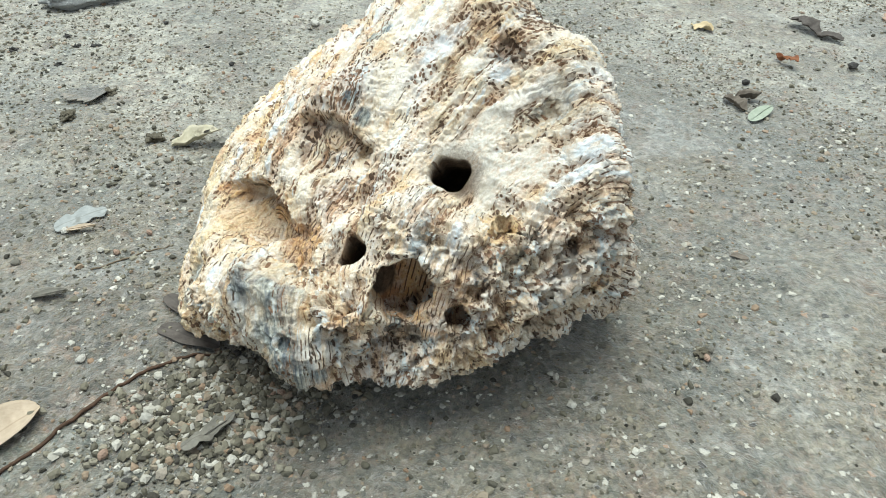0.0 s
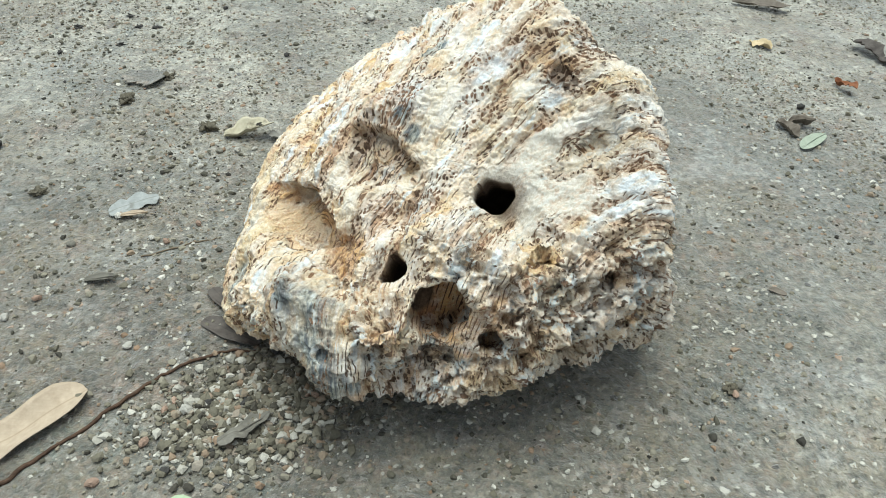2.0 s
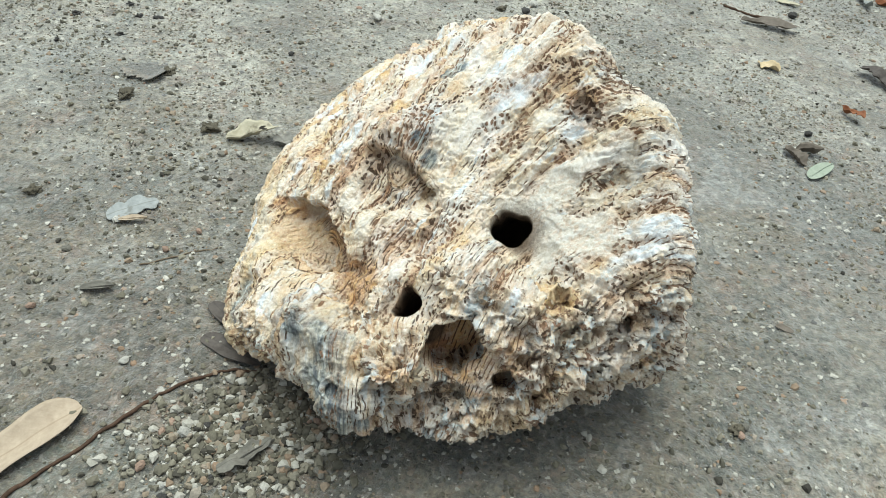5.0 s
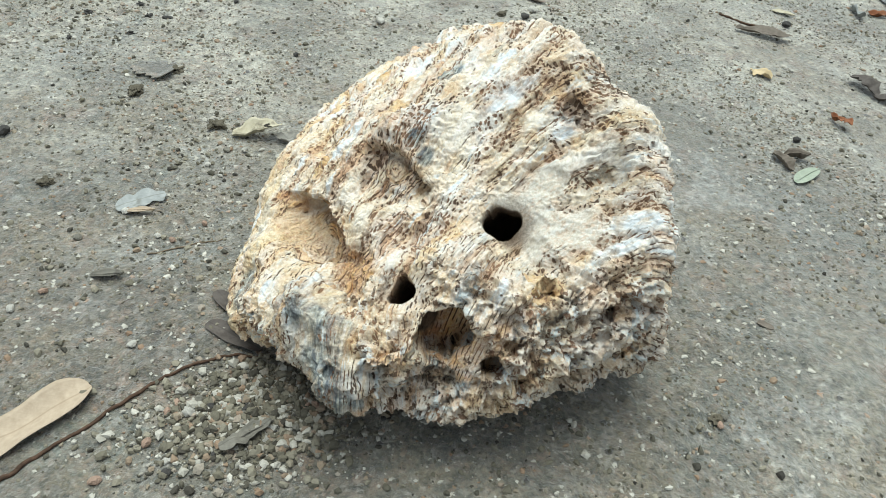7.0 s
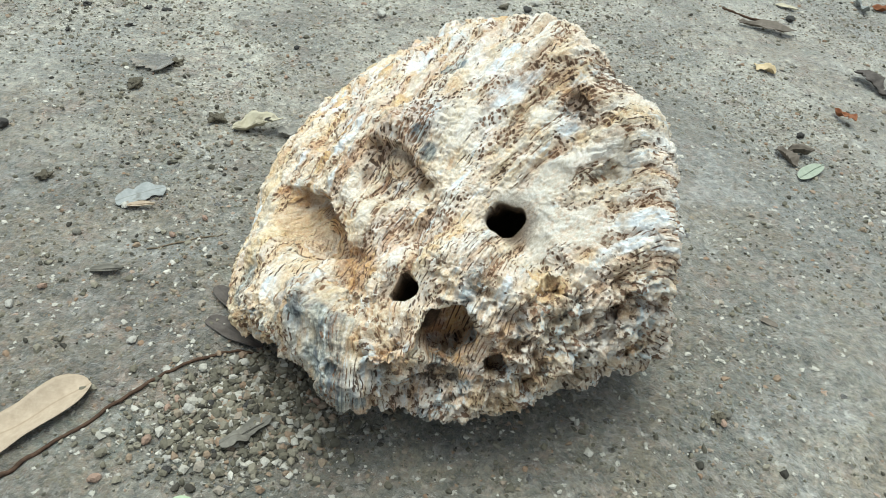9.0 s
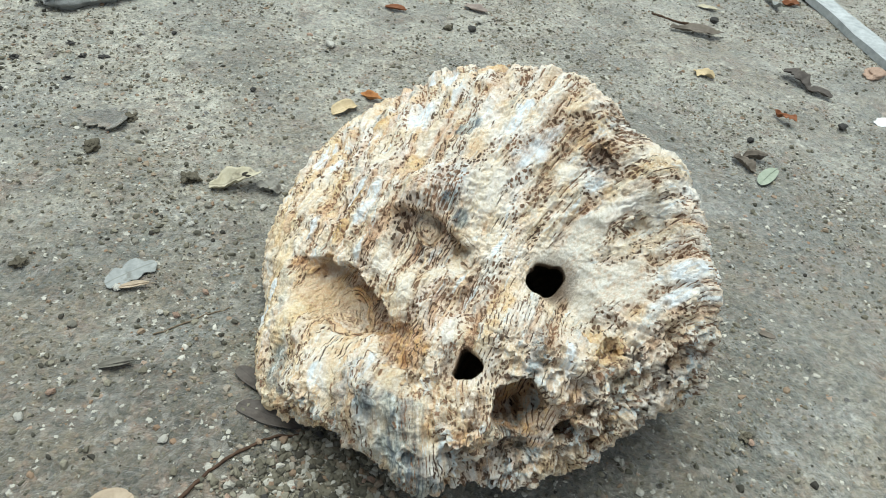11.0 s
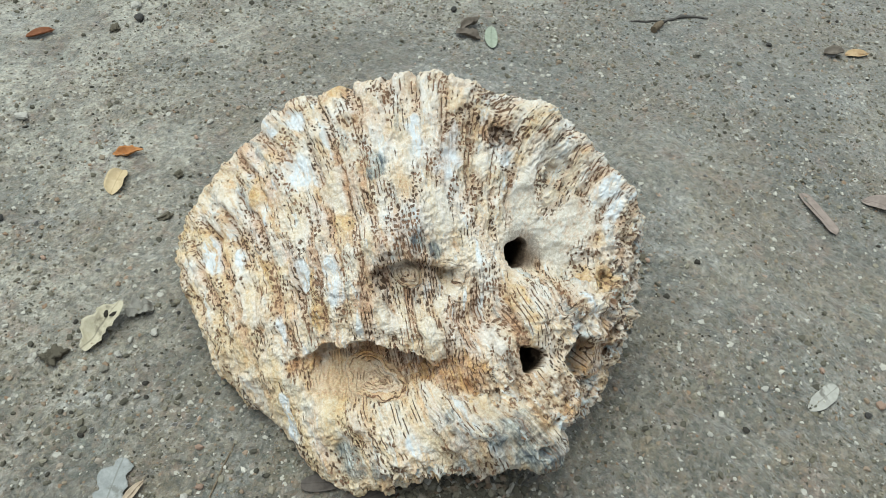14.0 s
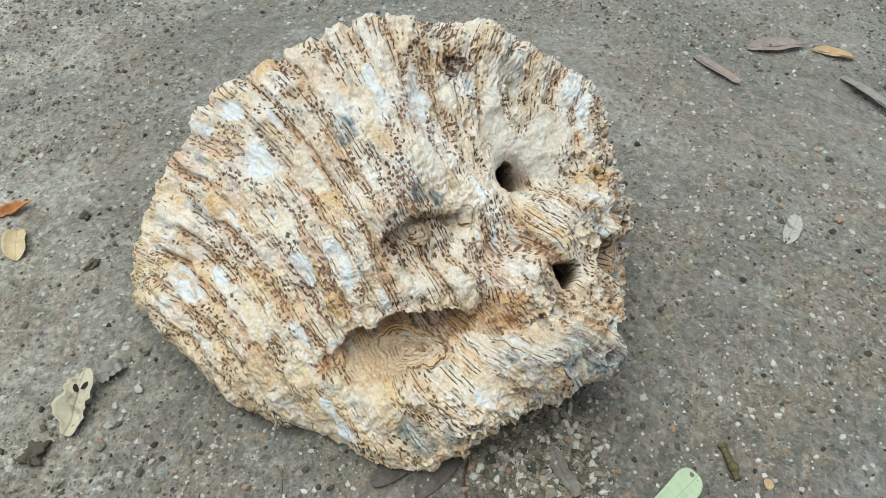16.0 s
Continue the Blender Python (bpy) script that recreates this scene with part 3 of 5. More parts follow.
def stone_form(u):
    """The stone's broken body with its hollows, before the fine relief."""
    p = HEART + u * stone_radius(u)[:, None]
    # rusty groove between the long hollow and the small hole, and the block in front of it
    p = press(p, (-0.028, -0.034, 0.049), (-0.018, -0.049, 0.053), 0.006, 0.008, (0.0, 0.1, -1), 1.3)
    p = press(p, (-0.036, -0.062, 0.06), (-0.024, -0.067, 0.06), 0.007, 0.004, (-0.2, -0.2, 1), 1.4)
    p = press(p, (-0.051, 0.004, 0.037), (-0.036, -0.011, 0.043), 0.009, 0.005, (0.5, 0.5, -0.7), 1.4)
    # swellings low in front and on the right rim, a shallow dip beside it, the crest of the block
    p = press(p, (0.028, -0.067, 0.030), (0.060, -0.056, 0.050), 0.016, 0.0045, (0.1, -1, 0.1))
    p = press(p, (0.042, -0.058, 0.048), (0.074, -0.046, 0.050), 0.014, 0.006, (0.1, -1, 0.3))
    p = press(p, (0.080, 0.018, 0.108), (0.085, -0.026, 0.092), 0.011, 0.0045, (0.2, -0.3, 0.9))
    p = press(p, (0.073, 0.004, 0.093), (0.058, -0.008, 0.081), 0.0065, 0.004, (0.2, 0.3, -0.9), 1.4)
    p = press(p, (-0.033, -0.066, 0.063), (-0.042, -0.043, 0.054), 0.0065, 0.0045, (-0.2, -0.3, 0.9), 1.3)
    # sharp ledges: the lip over the long hollow, and the brow
    p = ledge(p, ((-0.0645, 0.0205, 0.037), (-0.057, 0.0218, 0.042), (-0.049, 0.0165, 0.0463), (-0.043, 0.0085, 0.0515), (-0.036, 0.001, 0.0505), (-0.030, -0.009, 0.0503), (-0.0215, -0.0215, 0.0485)), 0.013, 0.0105, (0.55, 0.45, -0.3))
    p = ledge(p, ((-0.0284, 0.0197, 0.0756), (-0.0199, 0.0152, 0.0791), (-0.0113, 0.0094, 0.0798), (-0.0017, 0.0024, 0.0768), (0.0034, -0.0055, 0.0755)), 0.0075, 0.0068, (0.3, 0.65, -0.5))
    p = ledge(p, ((-0.0092, -0.0756, 0.054), (-0.0008, -0.0774, 0.0530), (0.0057, -0.0735, 0.0445), (0.02, -0.071, 0.041)), 0.008, 0.008, (0.1, 0.9, -0.1))
    p = ledge(p, ((0.042, -0.06, 0.066), (0.058, -0.055, 0.0655), (0.072, -0.048, 0.068), (0.088, -0.04, 0.066)), 0.0015, 0.006, (0.0, 0.9, -0.2))
    p = ledge(p, ((0.053, 0.012, 0.089), (0.06, 0.004, 0.088), (0.085, 0.0, 0.098)), 0.003, 0.006, (0.1, 0.4, -0.8))
    # scales of crust broken off on the right shoulder
    p = ledge(p, ((0.050, 0.010, 0.0885), (0.0546, 0.0032, 0.0861), (0.0569, -0.0015, 0.0845), (0.0618, -0.0081, 0.0815), (0.066, -0.014, 0.082)), 0.003, 0.0045, (0.1, 0.5, -0.8))
    p = ledge(p, ((0.070, 0.006, 0.092), (0.0729, -0.0003, 0.0887), (0.0748, -0.0102, 0.0903), (0.077, -0.018, 0.089)), 0.003, 0.004, (0.1, 0.5, -0.8))
    # bored tubes, the first in a shallow dish
    p = press(p, (0.033, -0.017, 0.074), (0.040, -0.019, 0.074), 0.0105, 0.0055, (-0.1, 0.6, -0.8), 1.6)
    # all sunk from the same face, so that one tube does not bend another
    p = press(p, (0.037, -0.019, 0.072), (0.046, -0.036, 0.073), 0.0065, 0.005, (-0.2, 0.3, -0.9), 1.5)
    face = p
    for mouth, axis, radius, depth, rag, seed, bulge in BORES:
        p = p + bore(face, mouth, axis, radius, depth, rag, seed, bulge) - face
    # broken-out pockets on the front: place, size and depth in millimetres
    for k, (x, y, z, r, deep) in enumerate(POCKETS):
        p = p + bore(face, (x / 1000, y / 1000, z / 1000), (0.0, 0.85, -0.5), r / 1000, deep / 1000, 0.45, 40 + k) - face
    # the lower edge draws in towards the ground
    low = 1 - ease(p[:, 2] + 0.004 * value_noise(p * 60, 77), 0.009, 0.024)
    away = (p - (0.01, 0.03, 0)) * (1, 1, 0)
    p = p - away * (low * 0.82 * ease(-p[:, 1] + 0.3 * p[:, 0], 0.03, 0.058))[:, None]
    return p


def normals(p, faces):
    a, b, c, d = (p[faces[:, k]] for k in range(4))
    f = np.cross(c - a, d - b)
    n = np.zeros_like(p)
    for k in range(4):
        for j in range(3):
            n[:, j] += np.bincount(faces[:, k], f[:, j], len(p))
    return n / (np.linalg.norm(n, axis=1)[:, None] + 1e-12)


def calm(p):
    """Firm walls round the bored tubes."""
    out = patch(p, (0.0003, -0.0532, 0.065), (0.0, -0.04, 0.045), 0.010)
    out = np.maximum(out, patch(p, (0.0175, -0.068, 0.0595), (0.012, -0.035, 0.05), 0.0135))
    return np.maximum(out, patch(p, (0.031, -0.0149, 0.0734), (0.02, 0.02, 0.04), 0.009))


def whorl(p, g, middle, radius):
    """Where the sheets close into rings round a middle point."""
    d = p - np.array(middle)
    far = np.linalg.norm(d * (1, 0.62, 1), axis=1) + 0.0011 * fbm(p * 130, 3, 91) + 0.12 * d[:, 1]
    w = 1 - ease(far, 0.75 * radius, 1.15 * radius)
    ring = np.stack([far, 0.3 * radius * np.arctan2(d[:, 1], d[:, 0]), 0 * far], 1)
    return np.where(w[:, None] > 0.5, ring, g), w


def tube_shade(p):
    """Mask of the first two tubes below their mouths, where shade is painted brown."""
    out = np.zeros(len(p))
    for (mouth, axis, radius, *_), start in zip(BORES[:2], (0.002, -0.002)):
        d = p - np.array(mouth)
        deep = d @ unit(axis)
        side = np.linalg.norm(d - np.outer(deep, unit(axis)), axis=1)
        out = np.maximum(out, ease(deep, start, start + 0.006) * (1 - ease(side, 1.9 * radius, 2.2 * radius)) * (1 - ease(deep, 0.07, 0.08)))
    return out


def build_stone():
    u, faces = ball(336)
    # finest towards the worn upper front, coarsest underneath
    u = u + 0.5 * unit((-0.25, -0.5, 0.6))
    u = u / np.linalg.norm(u, axis=1)[:, None]
    p = stone_form(u)
    n = normals(p, faces)
    g = growth(0.35 * p + 0.65 * (HEART + u * stone_radius(u, 0.0)[:, None]))
    white, cream, ochre = streaks(p, g, CHALK), streaks(p, g, CREAM, 0.75), streaks(p, g, OCHRE, 0.7)
    comb = streaks(p, g, COMB, 0.6)
    grey = pale(p)
    maze = np.zeros(len(p))
    for middle, radius in (((-0.043, 0.0, 0.033), 0.011), ((-0.0135, 0.0125, 0.073), 0.0055), ((-0.0005, 0.0, 0.0755), 0.0055), ((0.046, -0.055, 0.067), 0.006)):
        g, w = whorl(p, g, middle, radius)
        maze = np.maximum(maze, w)
    keep = 1 - 0.85 * np.maximum(grey, np.maximum(0.7 * white, 0.8 * cream))
    crumbly = (1 - 0.9 * np.maximum(block(p), calm(p))) * ease(-p[:, 1] - 0.35 * p[:, 2] + 0.15 * np.minimum(p[:, 0], 0.06) + 0.012 * fbm(p * 45, 2, 35), 0.012, 0.034)
    drift = 0.0030 * fbm(p * 30, 2, 51) + 0.0016 * fbm(g * np.array((60, 40, 40)), 2, 53)
    strong = ease(p[:, 2] + 0.35 * p[:, 1], 0.03, 0.06)
    band = ease(np.sin(2 * np.pi * (g[:, 0] + drift) / 0.0107), 0.05, 0.85) * ease(fbm(g * np.array((60, 30, 30)), 3, 57), -0.4, 0.25) * strong * keep * (1 - maze)
    ladder = np.sin(2 * np.pi * (g[:, 0] + 0.4 * drift) / 0.0019)
    tab = value_noise(g * np.array((530, 560, 0)), 9)
    pore = ease(ladder, -0.1, 0.7) * ease(tab, 0.0, 0.35)
    zone = np.maximum(band, ease(fbm(g * np.array((75, 26, 26)), 3, 58), 0.0, 0.25))
    rib = fbm(g * np.array((110, 26, 26)), 3, 5)
    lump = fbm(p * 95, 4, 13, 0.6)
    fine = fbm(p * 420, 3, 21, 0.6)
    pits = ease(fbm(p * 230, 2, 27), 0.15, 0.5)
    flake = np.abs(fbm(p * np.array((70, 70, 170)), 3, 37))
    # the sheets stand out most where the crust has weathered off, along the upper rim
    rim = 1 + 0.9 * ease(p[:, 1] + 0.4 * p[:, 2], 0.085, 0.13)
    h = keep * rim * (0.0013 * np.abs(rib) - 0.0013 * band - 0.0006 * pore * zone * (1 - 0.6 * crumbly)) + keep * 0.0005 * fine - 0.0010 * comb * pore + 0.0014 * lump - 0.0008
    h = h + crumbly * (0.0024 * fbm(p * 130, 4, 33, 0.65) + 0.0028 * flake - 0.001 - 0.0026 * pits) - (1 - crumbly) * keep * 0.0005 * pits
    # thin plates flaked away, most on the right rim
    q = 5 * fbm(p * 60, 3, 67)
    step = np.floor(q) + ease(q - np.floor(q), 0.72, 1.0) - q
    scaly = patch(p, (0.072, -0.002, 0.089), (0.060, -0.012, 0.081), 0.013)
    h = h + (0.0005 + 0.0011 * ease(p[:, 0], 0.02, 0.06) + 0.0012 * scaly) * step * (1 - 0.6 * crumbly) * (1 - 0.85 * grey) + 0.0007 * cream
    formed = p
    p = p + n * (h * (1 - 0.9 * np.maximum(calm(p), tube_shade(p))))[:, None]
    p[:, 2] = np.maximum(p[:, 2], 0.0008)
    me = mesh_from("coral_stone", p, faces, M_CORAL)
    put_floats(me, "smooth", grey)
    put_floats(me, "rust", rust(p))
    put_floats(me, "blue", slate(p))
    at = me.attributes.new("grow", "FLOAT_VECTOR", "POINT")
    at.data.foreach_set("vector", g.astype(np.float32).ravel())
    put_floats(me, "crumb", crumbly)
    put_floats(me, "band", band)
    put_floats(me, "maze", maze)
    put_floats(me, "comb", comb)
    put_floats(me, "silt_shade", tube_shade(formed))
    put_floats(me, "iron", 0.92 - 0.5 * ease(p[:, 0] + 0.012 * fbm(p * 50, 2, 63), -0.03, 0.035))
    put_floats(me, "white", white)
    put_floats(me, "cream", cream)
    flank = ease(-p[:, 0] - 0.35 * p[:, 2] + 0.02 * fbm(p * 35, 3, 83), 0.012, 0.055)
    put_floats(me, "ochre", ochre)
    put_floats(me, "flank", flank)
    return tagged(new("coral_stone", me), "cream and rust fossil coral stone with holes, lying on concrete", "stone")


def put_floats(me, name, values):
    at = me.attributes.new(name, "FLOAT", "POINT")
    at.data.foreach_set("value", np.asarray(values, np.float32))


LAST = {}


def uneven(p):
    """A wandering factor for the outlines of stains, worked out once for each form."""
    if LAST.get("form") is not p:
        LAST["form"], LAST["factor"] = p, 1 + 0.35 * fbm(p * 110, 2, 31)
    return LAST["factor"]


def patch(p, a, b, radius):
    d, _ = along(p, a, b)
    return 1 - ease(d * uneven(p), radius * 0.6, radius * 1.2)


def streaks(p, g, places, slim=0.5):
    """Stains drawn out along the sheets, round the given places."""
    out = np.zeros(len(p))
    for x, y, z, r in places:
        d = np.linalg.norm(p - np.array((x, y, z)) / 1000, axis=1)
        at = g[np.argmin(d)]
        q = np.hypot((g[:, 0] - at[0]) / slim, (g[:, 1] - at[1]) / 1.3) * 1000 / r
        q = np.maximum(q, d * 1000 / (1.9 * r)) * uneven(p) ** 2
        out = np.maximum(out, 1 - ease(q, 0.55, 1.05))
    return out


def pale(p):
    """Smooth greyish crust: round the first tube, and on the floor of the long hollow."""
    out = np.maximum(patch(p, (0.036, -0.012, 0.075), (0.060, -0.022, 0.080), 0.0115), patch(p, (0.043, -0.004, 0.077), (0.05, 0.003, 0.085), 0.009))
    return np.maximum(out, 0.5 * patch(p, (-0.058, 0.015, 0.033), (-0.040, -0.006, 0.034), 0.0085))


def rust(p):
    out = np.maximum(patch(p, (-0.048, 0.020, 0.040), (-0.030, 0.0, 0.043), 0.0085), patch(p, (-0.030, -0.004, 0.042), (-0.014, -0.036, 0.048), 0.0105))
    out = np.maximum(out, patch(p, (0.006, -0.035, 0.047), (0.019, -0.060, 0.055), 0.0135))
    out = np.maximum(out, 0.4 * patch(p, (-0.026, 0.0167, 0.0745), (-0.005, 0.0058, 0.079), 0.008))
    out = np.maximum(out, np.maximum(0.6 * patch(p, (-0.060, 0.016, 0.033), (-0.038, -0.008, 0.036), 0.010), patch(p, (-0.066, 0.025, 0.036), (-0.056, 0.023, 0.036), 0.006)))
    for x, y, z in ((0.0747, -0.044, 0.0644), (0.0844, -0.041, 0.045), (0.047, -0.058, 0.052), (0.038, -0.06, 0.034), (0.018, -0.07, 0.042), (0.034, -0.061, 0.061), (0.041, -0.062, 0.054), (0.0, -0.077, 0.052), (0.052, 0.03, 0.104)):
        out = np.maximum(out, 0.8 * patch(p, (x - 0.002, y, z), (x + 0.002, y, z), 0.0055))
    return out


def block(p):
    """The firm grey-blue block that juts out in front."""
    return np.maximum(patch(p, (-0.047, -0.05, 0.047), (-0.016, -0.084, 0.044), 0.014), patch(p, (-0.03, -0.062, 0.058), (-0.022, -0.085, 0.03), 0.014))


def slate(p):
    deep = np.maximum(patch(p, (-0.028, -0.063, 0.058), (-0.022, -0.07, 0.054), 0.005), patch(p, (-0.022, -0.07, 0.054), (-0.016, -0.085, 0.035), 0.0085))
    for x, y, z, r in SLATE:
        deep = np.maximum(deep, patch(p, (x / 1000, (y + 1) / 1000, z / 1000), (x / 1000, (y - 1) / 1000, z / 1000), r / 1000))
    return np.maximum(0.28 * block(p), deep)


build_stone()

# ---- small stones ----
def pebble_mesh(name, seed, material, flat=0.65, rough=0.22, detail=2):
    bm = bmesh.new()
    bmesh.ops.create_icosphere(bm, subdivisions=detail, radius=1)
    rng = np.random.default_rng(seed)
    c = np.array([v.co[:] for v in bm.verts])
    cut = rng.normal(size=(9, 3))
    cut /= np.linalg.norm(cut, axis=1)[:, None]
    c = c * np.minimum(1, (0.72 + 0.2 * rng.random(9)) / np.maximum(c @ cut.T, 0.05)).min(1)[:, None]
    c = c * (1 + rough * fbm(c * 1.7 + seed * 3.1, 3, seed))[:, None]
    c = c * np.array((1.0, 0.75 + 0.2 * rng.random(), flat))
    for v, q in zip(bm.verts, c):
        v.co = q
    for f in bm.faces:
        f.smooth = detail > 2
    me = bpy.data.meshes.new(name)
    bm.to_mesh(me)
    bm.free()
    me.materials.append(material)
    return me


def floor_z(x, y):
    return float(ground_height(np.array([x]), np.array([y]))[0])


def scatter_grit(name, label, count, spread, sizes, seed, material):
    """Very many small stones as one sheet of loose stuff."""
    rng = np.random.default_rng(seed)
    xy = spread(rng, count)
    r = sizes[0] * (sizes[1] / sizes[0]) ** (rng.random(len(xy)) ** 2.2)
    if sizes[1] > 0.0015:
        w = 0.851
        base = np.array([(x, y, 0) for x in (-0.526, 0.526) for y in (-w, w)] + [(0, x, y) for x in (-0.526, 0.526) for y in (-w, w)] + [(y, 0, x) for x in (-0.526, 0.526) for y in (-w, w)])
        tri = np.array([q for q in itertools.combinations(range(12), 3) if all(np.linalg.norm(base[i] - base[j]) < 1.1 for i, j in itertools.combinations(q, 2))])
        out = np.einsum("ij,ij->i", np.cross(base[tri[:, 1]] - base[tri[:, 0]], base[tri[:, 2]] - base[tri[:, 0]]), base[tri[:, 0]])
        tri = np.where(out[:, None] > 0, tri, tri[:, ::-1])
    else:
        base = np.array(((1, 0, 0), (-1, 0, 0), (0, 1, 0), (0, -1, 0), (0.2, 0.1, 0.9), (0, 0, -1)), float)
        tri = np.array(((0, 2, 4), (2, 1, 4), (1, 3, 4), (3, 0, 4), (2, 0, 5), (1, 2, 5), (3, 1, 5), (0, 3, 5)))
    n = len(xy)
    v = base[None] * (0.6 + 0.75 * rng.random((n, len(base), 1)))
    v = v * np.stack([np.ones(n), 0.6 + 0.4 * rng.random(n), 0.45 + 0.4 * rng.random(n)], 1)[:, None]
    a = rng.random(n) * 2 * np.pi
    c, s = np.cos(a)[:, None], np.sin(a)[:, None]
    v = np.stack([v[..., 0] * c - v[..., 1] * s, v[..., 0] * s + v[..., 1] * c, v[..., 2]], -1) * r[:, None, None]
    v[..., 0] += xy[:, :1]
    v[..., 1] += xy[:, 1:]
    v[..., 2] += (ground_height(xy[:, 0], xy[:, 1]) + (0.12 if sizes[1] < 0.0023 else 0.4) * r)[:, None]
    f = (tri[None] + len(base) * np.arange(n)[:, None, None]).reshape(-1, 3)
    me = mesh_from(name, v.reshape(-1, 3), f, material, False)
    return tagged(new(name, me), label, "grit", kind="stuff")


def even_spread(rng, count):
    n = int(count * 1.9)
    xy = np.stack([rng.uniform(-0.38, 0.56, n), rng.uniform(-0.22, 0.56, n)], 1)
    thick = fbm(np.stack([xy[:, 0] * 14, xy[:, 1] * 14, xy[:, 0] * 0], 1), 3, 61)
    under = (xy[:, 0] / 0.07) ** 2 + ((xy[:, 1] - 0.02) / 0.07) ** 2 < 1
    keep = (rng.random(n) < 0.6 + 0.5 * thick) & ~under
    return xy[keep][:count]


def heap_spread(rng, count):
    xy = rng.normal(size=(count, 2)) * np.array((0.022, 0.014))
    t = radians(25)
    xy = xy @ np.array(((math.cos(t), math.sin(t)), (-math.sin(t), math.cos(t))))
    return xy + np.array((-0.050, -0.066))


scatter_grit("grit", "loose pale and dark sand grit on the concrete", 95000, even_spread, (0.00035, 0.0012), 7, M_GRIT)
scatter_grit("coarse_grit", "loose coarse crumbs of stone and mortar on the concrete", 15000, even_spread, (0.0008, 0.0022), 9, M_GRIT)
scatter_grit("gravel_heap", "small heap of mixed crumbs and gravel beside the stone", 4600, heap_spread, (0.0004, 0.0024), 8, M_HEAP)

M_PEB = [
    simple_material("pebble_white", (0.429, 0.413, 0.367), (0.562, 0.546, 0.499), 500, 0.7, 0.2),
    simple_material("pebble_pink", (0.328, 0.218, 0.164), (0.429, 0.312, 0.242), 500, 0.75, 0.3),
    simple_material("pebble_grey", (0.172, 0.164, 0.14), (0.265, 0.25, 0.211), 500, 0.8, 0.5),
    simple_material("pebble_dark", (0.039, 0.0374, 0.0351), (0.078, 0.0741, 0.0702), 500, 0.8, 0.3),
]
M_CLOD = simple_material("dry_earth", (0.125, 0.112, 0.082), (0.225, 0.2, 0.15), 600, 0.95, 0.2, 0.0012)
PEB_MESH = [pebble_mesh("pebble", 20 + k, M_PEB[k % 4]) for k in range(8)]


def pebble(x, y, r, shape, turn=0.0, label="", group="scattered pebbles"):
    ob = new("pebble", PEB_MESH[shape])
    ob.matrix_world = Matrix.Translation((x, y, floor_z(x, y) + 0.42 * r)) @ Matrix.Rotation(turn, 4, "Z") @ Matrix.Diagonal((r, r, r, 1))
    words = ("pale cream pebble lying on gritty concrete", "pinkish brown pebble lying on gritty concrete", "dull grey pebble lying on gritty concrete", "nearly black pebble lying on gritty concrete")
    return tagged(ob, label or words[shape % 4], "pebble", group)


# pebbles that stand out: x, y, radius in mm, shape
for x, y, r, k in (
    (-0.078, -0.0706, 2.6, 0), (-0.114, -0.042, 2.2, 4), (-0.0879, -0.0875, 2.4, 1), (-0.0993, -0.1054, 2.6, 1), (-0.0864, -0.0718, 1.9, 1),
    (-0.1669, 0.0154, 2.6, 2), (-0.1715, -0.0344, 2.3, 4), (-0.1305, 0.0243, 1.8, 0), (-0.0719, 0.2985, 4.2, 4), (0.2653, 0.4132, 4.5, 3),
    (0.228, 0.215, 3.2, 7), (0.3106, 0.2433, 4.0, 3), (-0.2453, 0.0876, 4.2, 7), (0.138, -0.0342, 2.0, 1), (0.1, -0.09, 1.5, 0), (0.0441, 0.3636, 4.0, 0),
    (-0.115, 0.108, 2.2, 0), (-0.106, 0.112, 1.8, 4), (-0.095, 0.108, 2.4, 4), (0.0384, 0.35, 4.0, 3), (0.118, -0.19, 2.4, 1), (0.15, -0.172, 2.8, 5),
    (0.19, -0.165, 2.4, 6), (0.205, -0.155, 2.2, 5), (0.14, -0.17, 2.0, 3), (-0.13, 0.09, 1.8, 0), (-0.12, 0.082, 1.6, 4), (0.07, -0.12, 1.6, 0),
):
    pebble(x, y, r / 1000, k, x * 40 + y * 17)
heap_rng = np.random.default_rng(12)
for k in range(70):
    x, y = heap_spread(heap_rng, 1)[0]
    pebble(float(x), float(y), 0.0009 + 0.0014 * float(heap_rng.random()) ** 2, int(heap_rng.choice((0, 1, 2, 2, 2, 2, 7, 6, 6, 6, 3, 3))), k, group="gravel beside the stone")
stray_rng = np.random.default_rng(5)
for k in range(110):
    x, y = stray_rng.uniform(-0.3, 0.45), stray_rng.uniform(-0.2, 0.5)
    if (x / 0.11) ** 2 + ((y - 0.02) / 0.12) ** 2 > 1:
        pebble(float(x), float(y), 0.0011 + 0.0014 * float(stray_rng.random()) ** 2, int(stray_rng.choice((0, 0, 4, 4, 1, 2, 6, 3))), k)


def clod(x, y, r, seed, dark=False):
    me = pebble_mesh("earth_clod", seed, M_PEB[3] if dark else M_CLOD, 0.5, 0.85, 4)
    ob = new("earth_clod", me)
    ob.matrix_world = Matrix.Translation((x, y, floor_z(x, y) + 0.3 * r)) @ Matrix.Rotation(seed * 1.7, 4, "Z") @ Matrix.Diagonal((r, r, r, 1))
    return tagged(ob, "dark crumbly lump of earth on the concrete" if dark else "crumbly brown lump of dry earth on the concrete", "clod", "earth lumps")


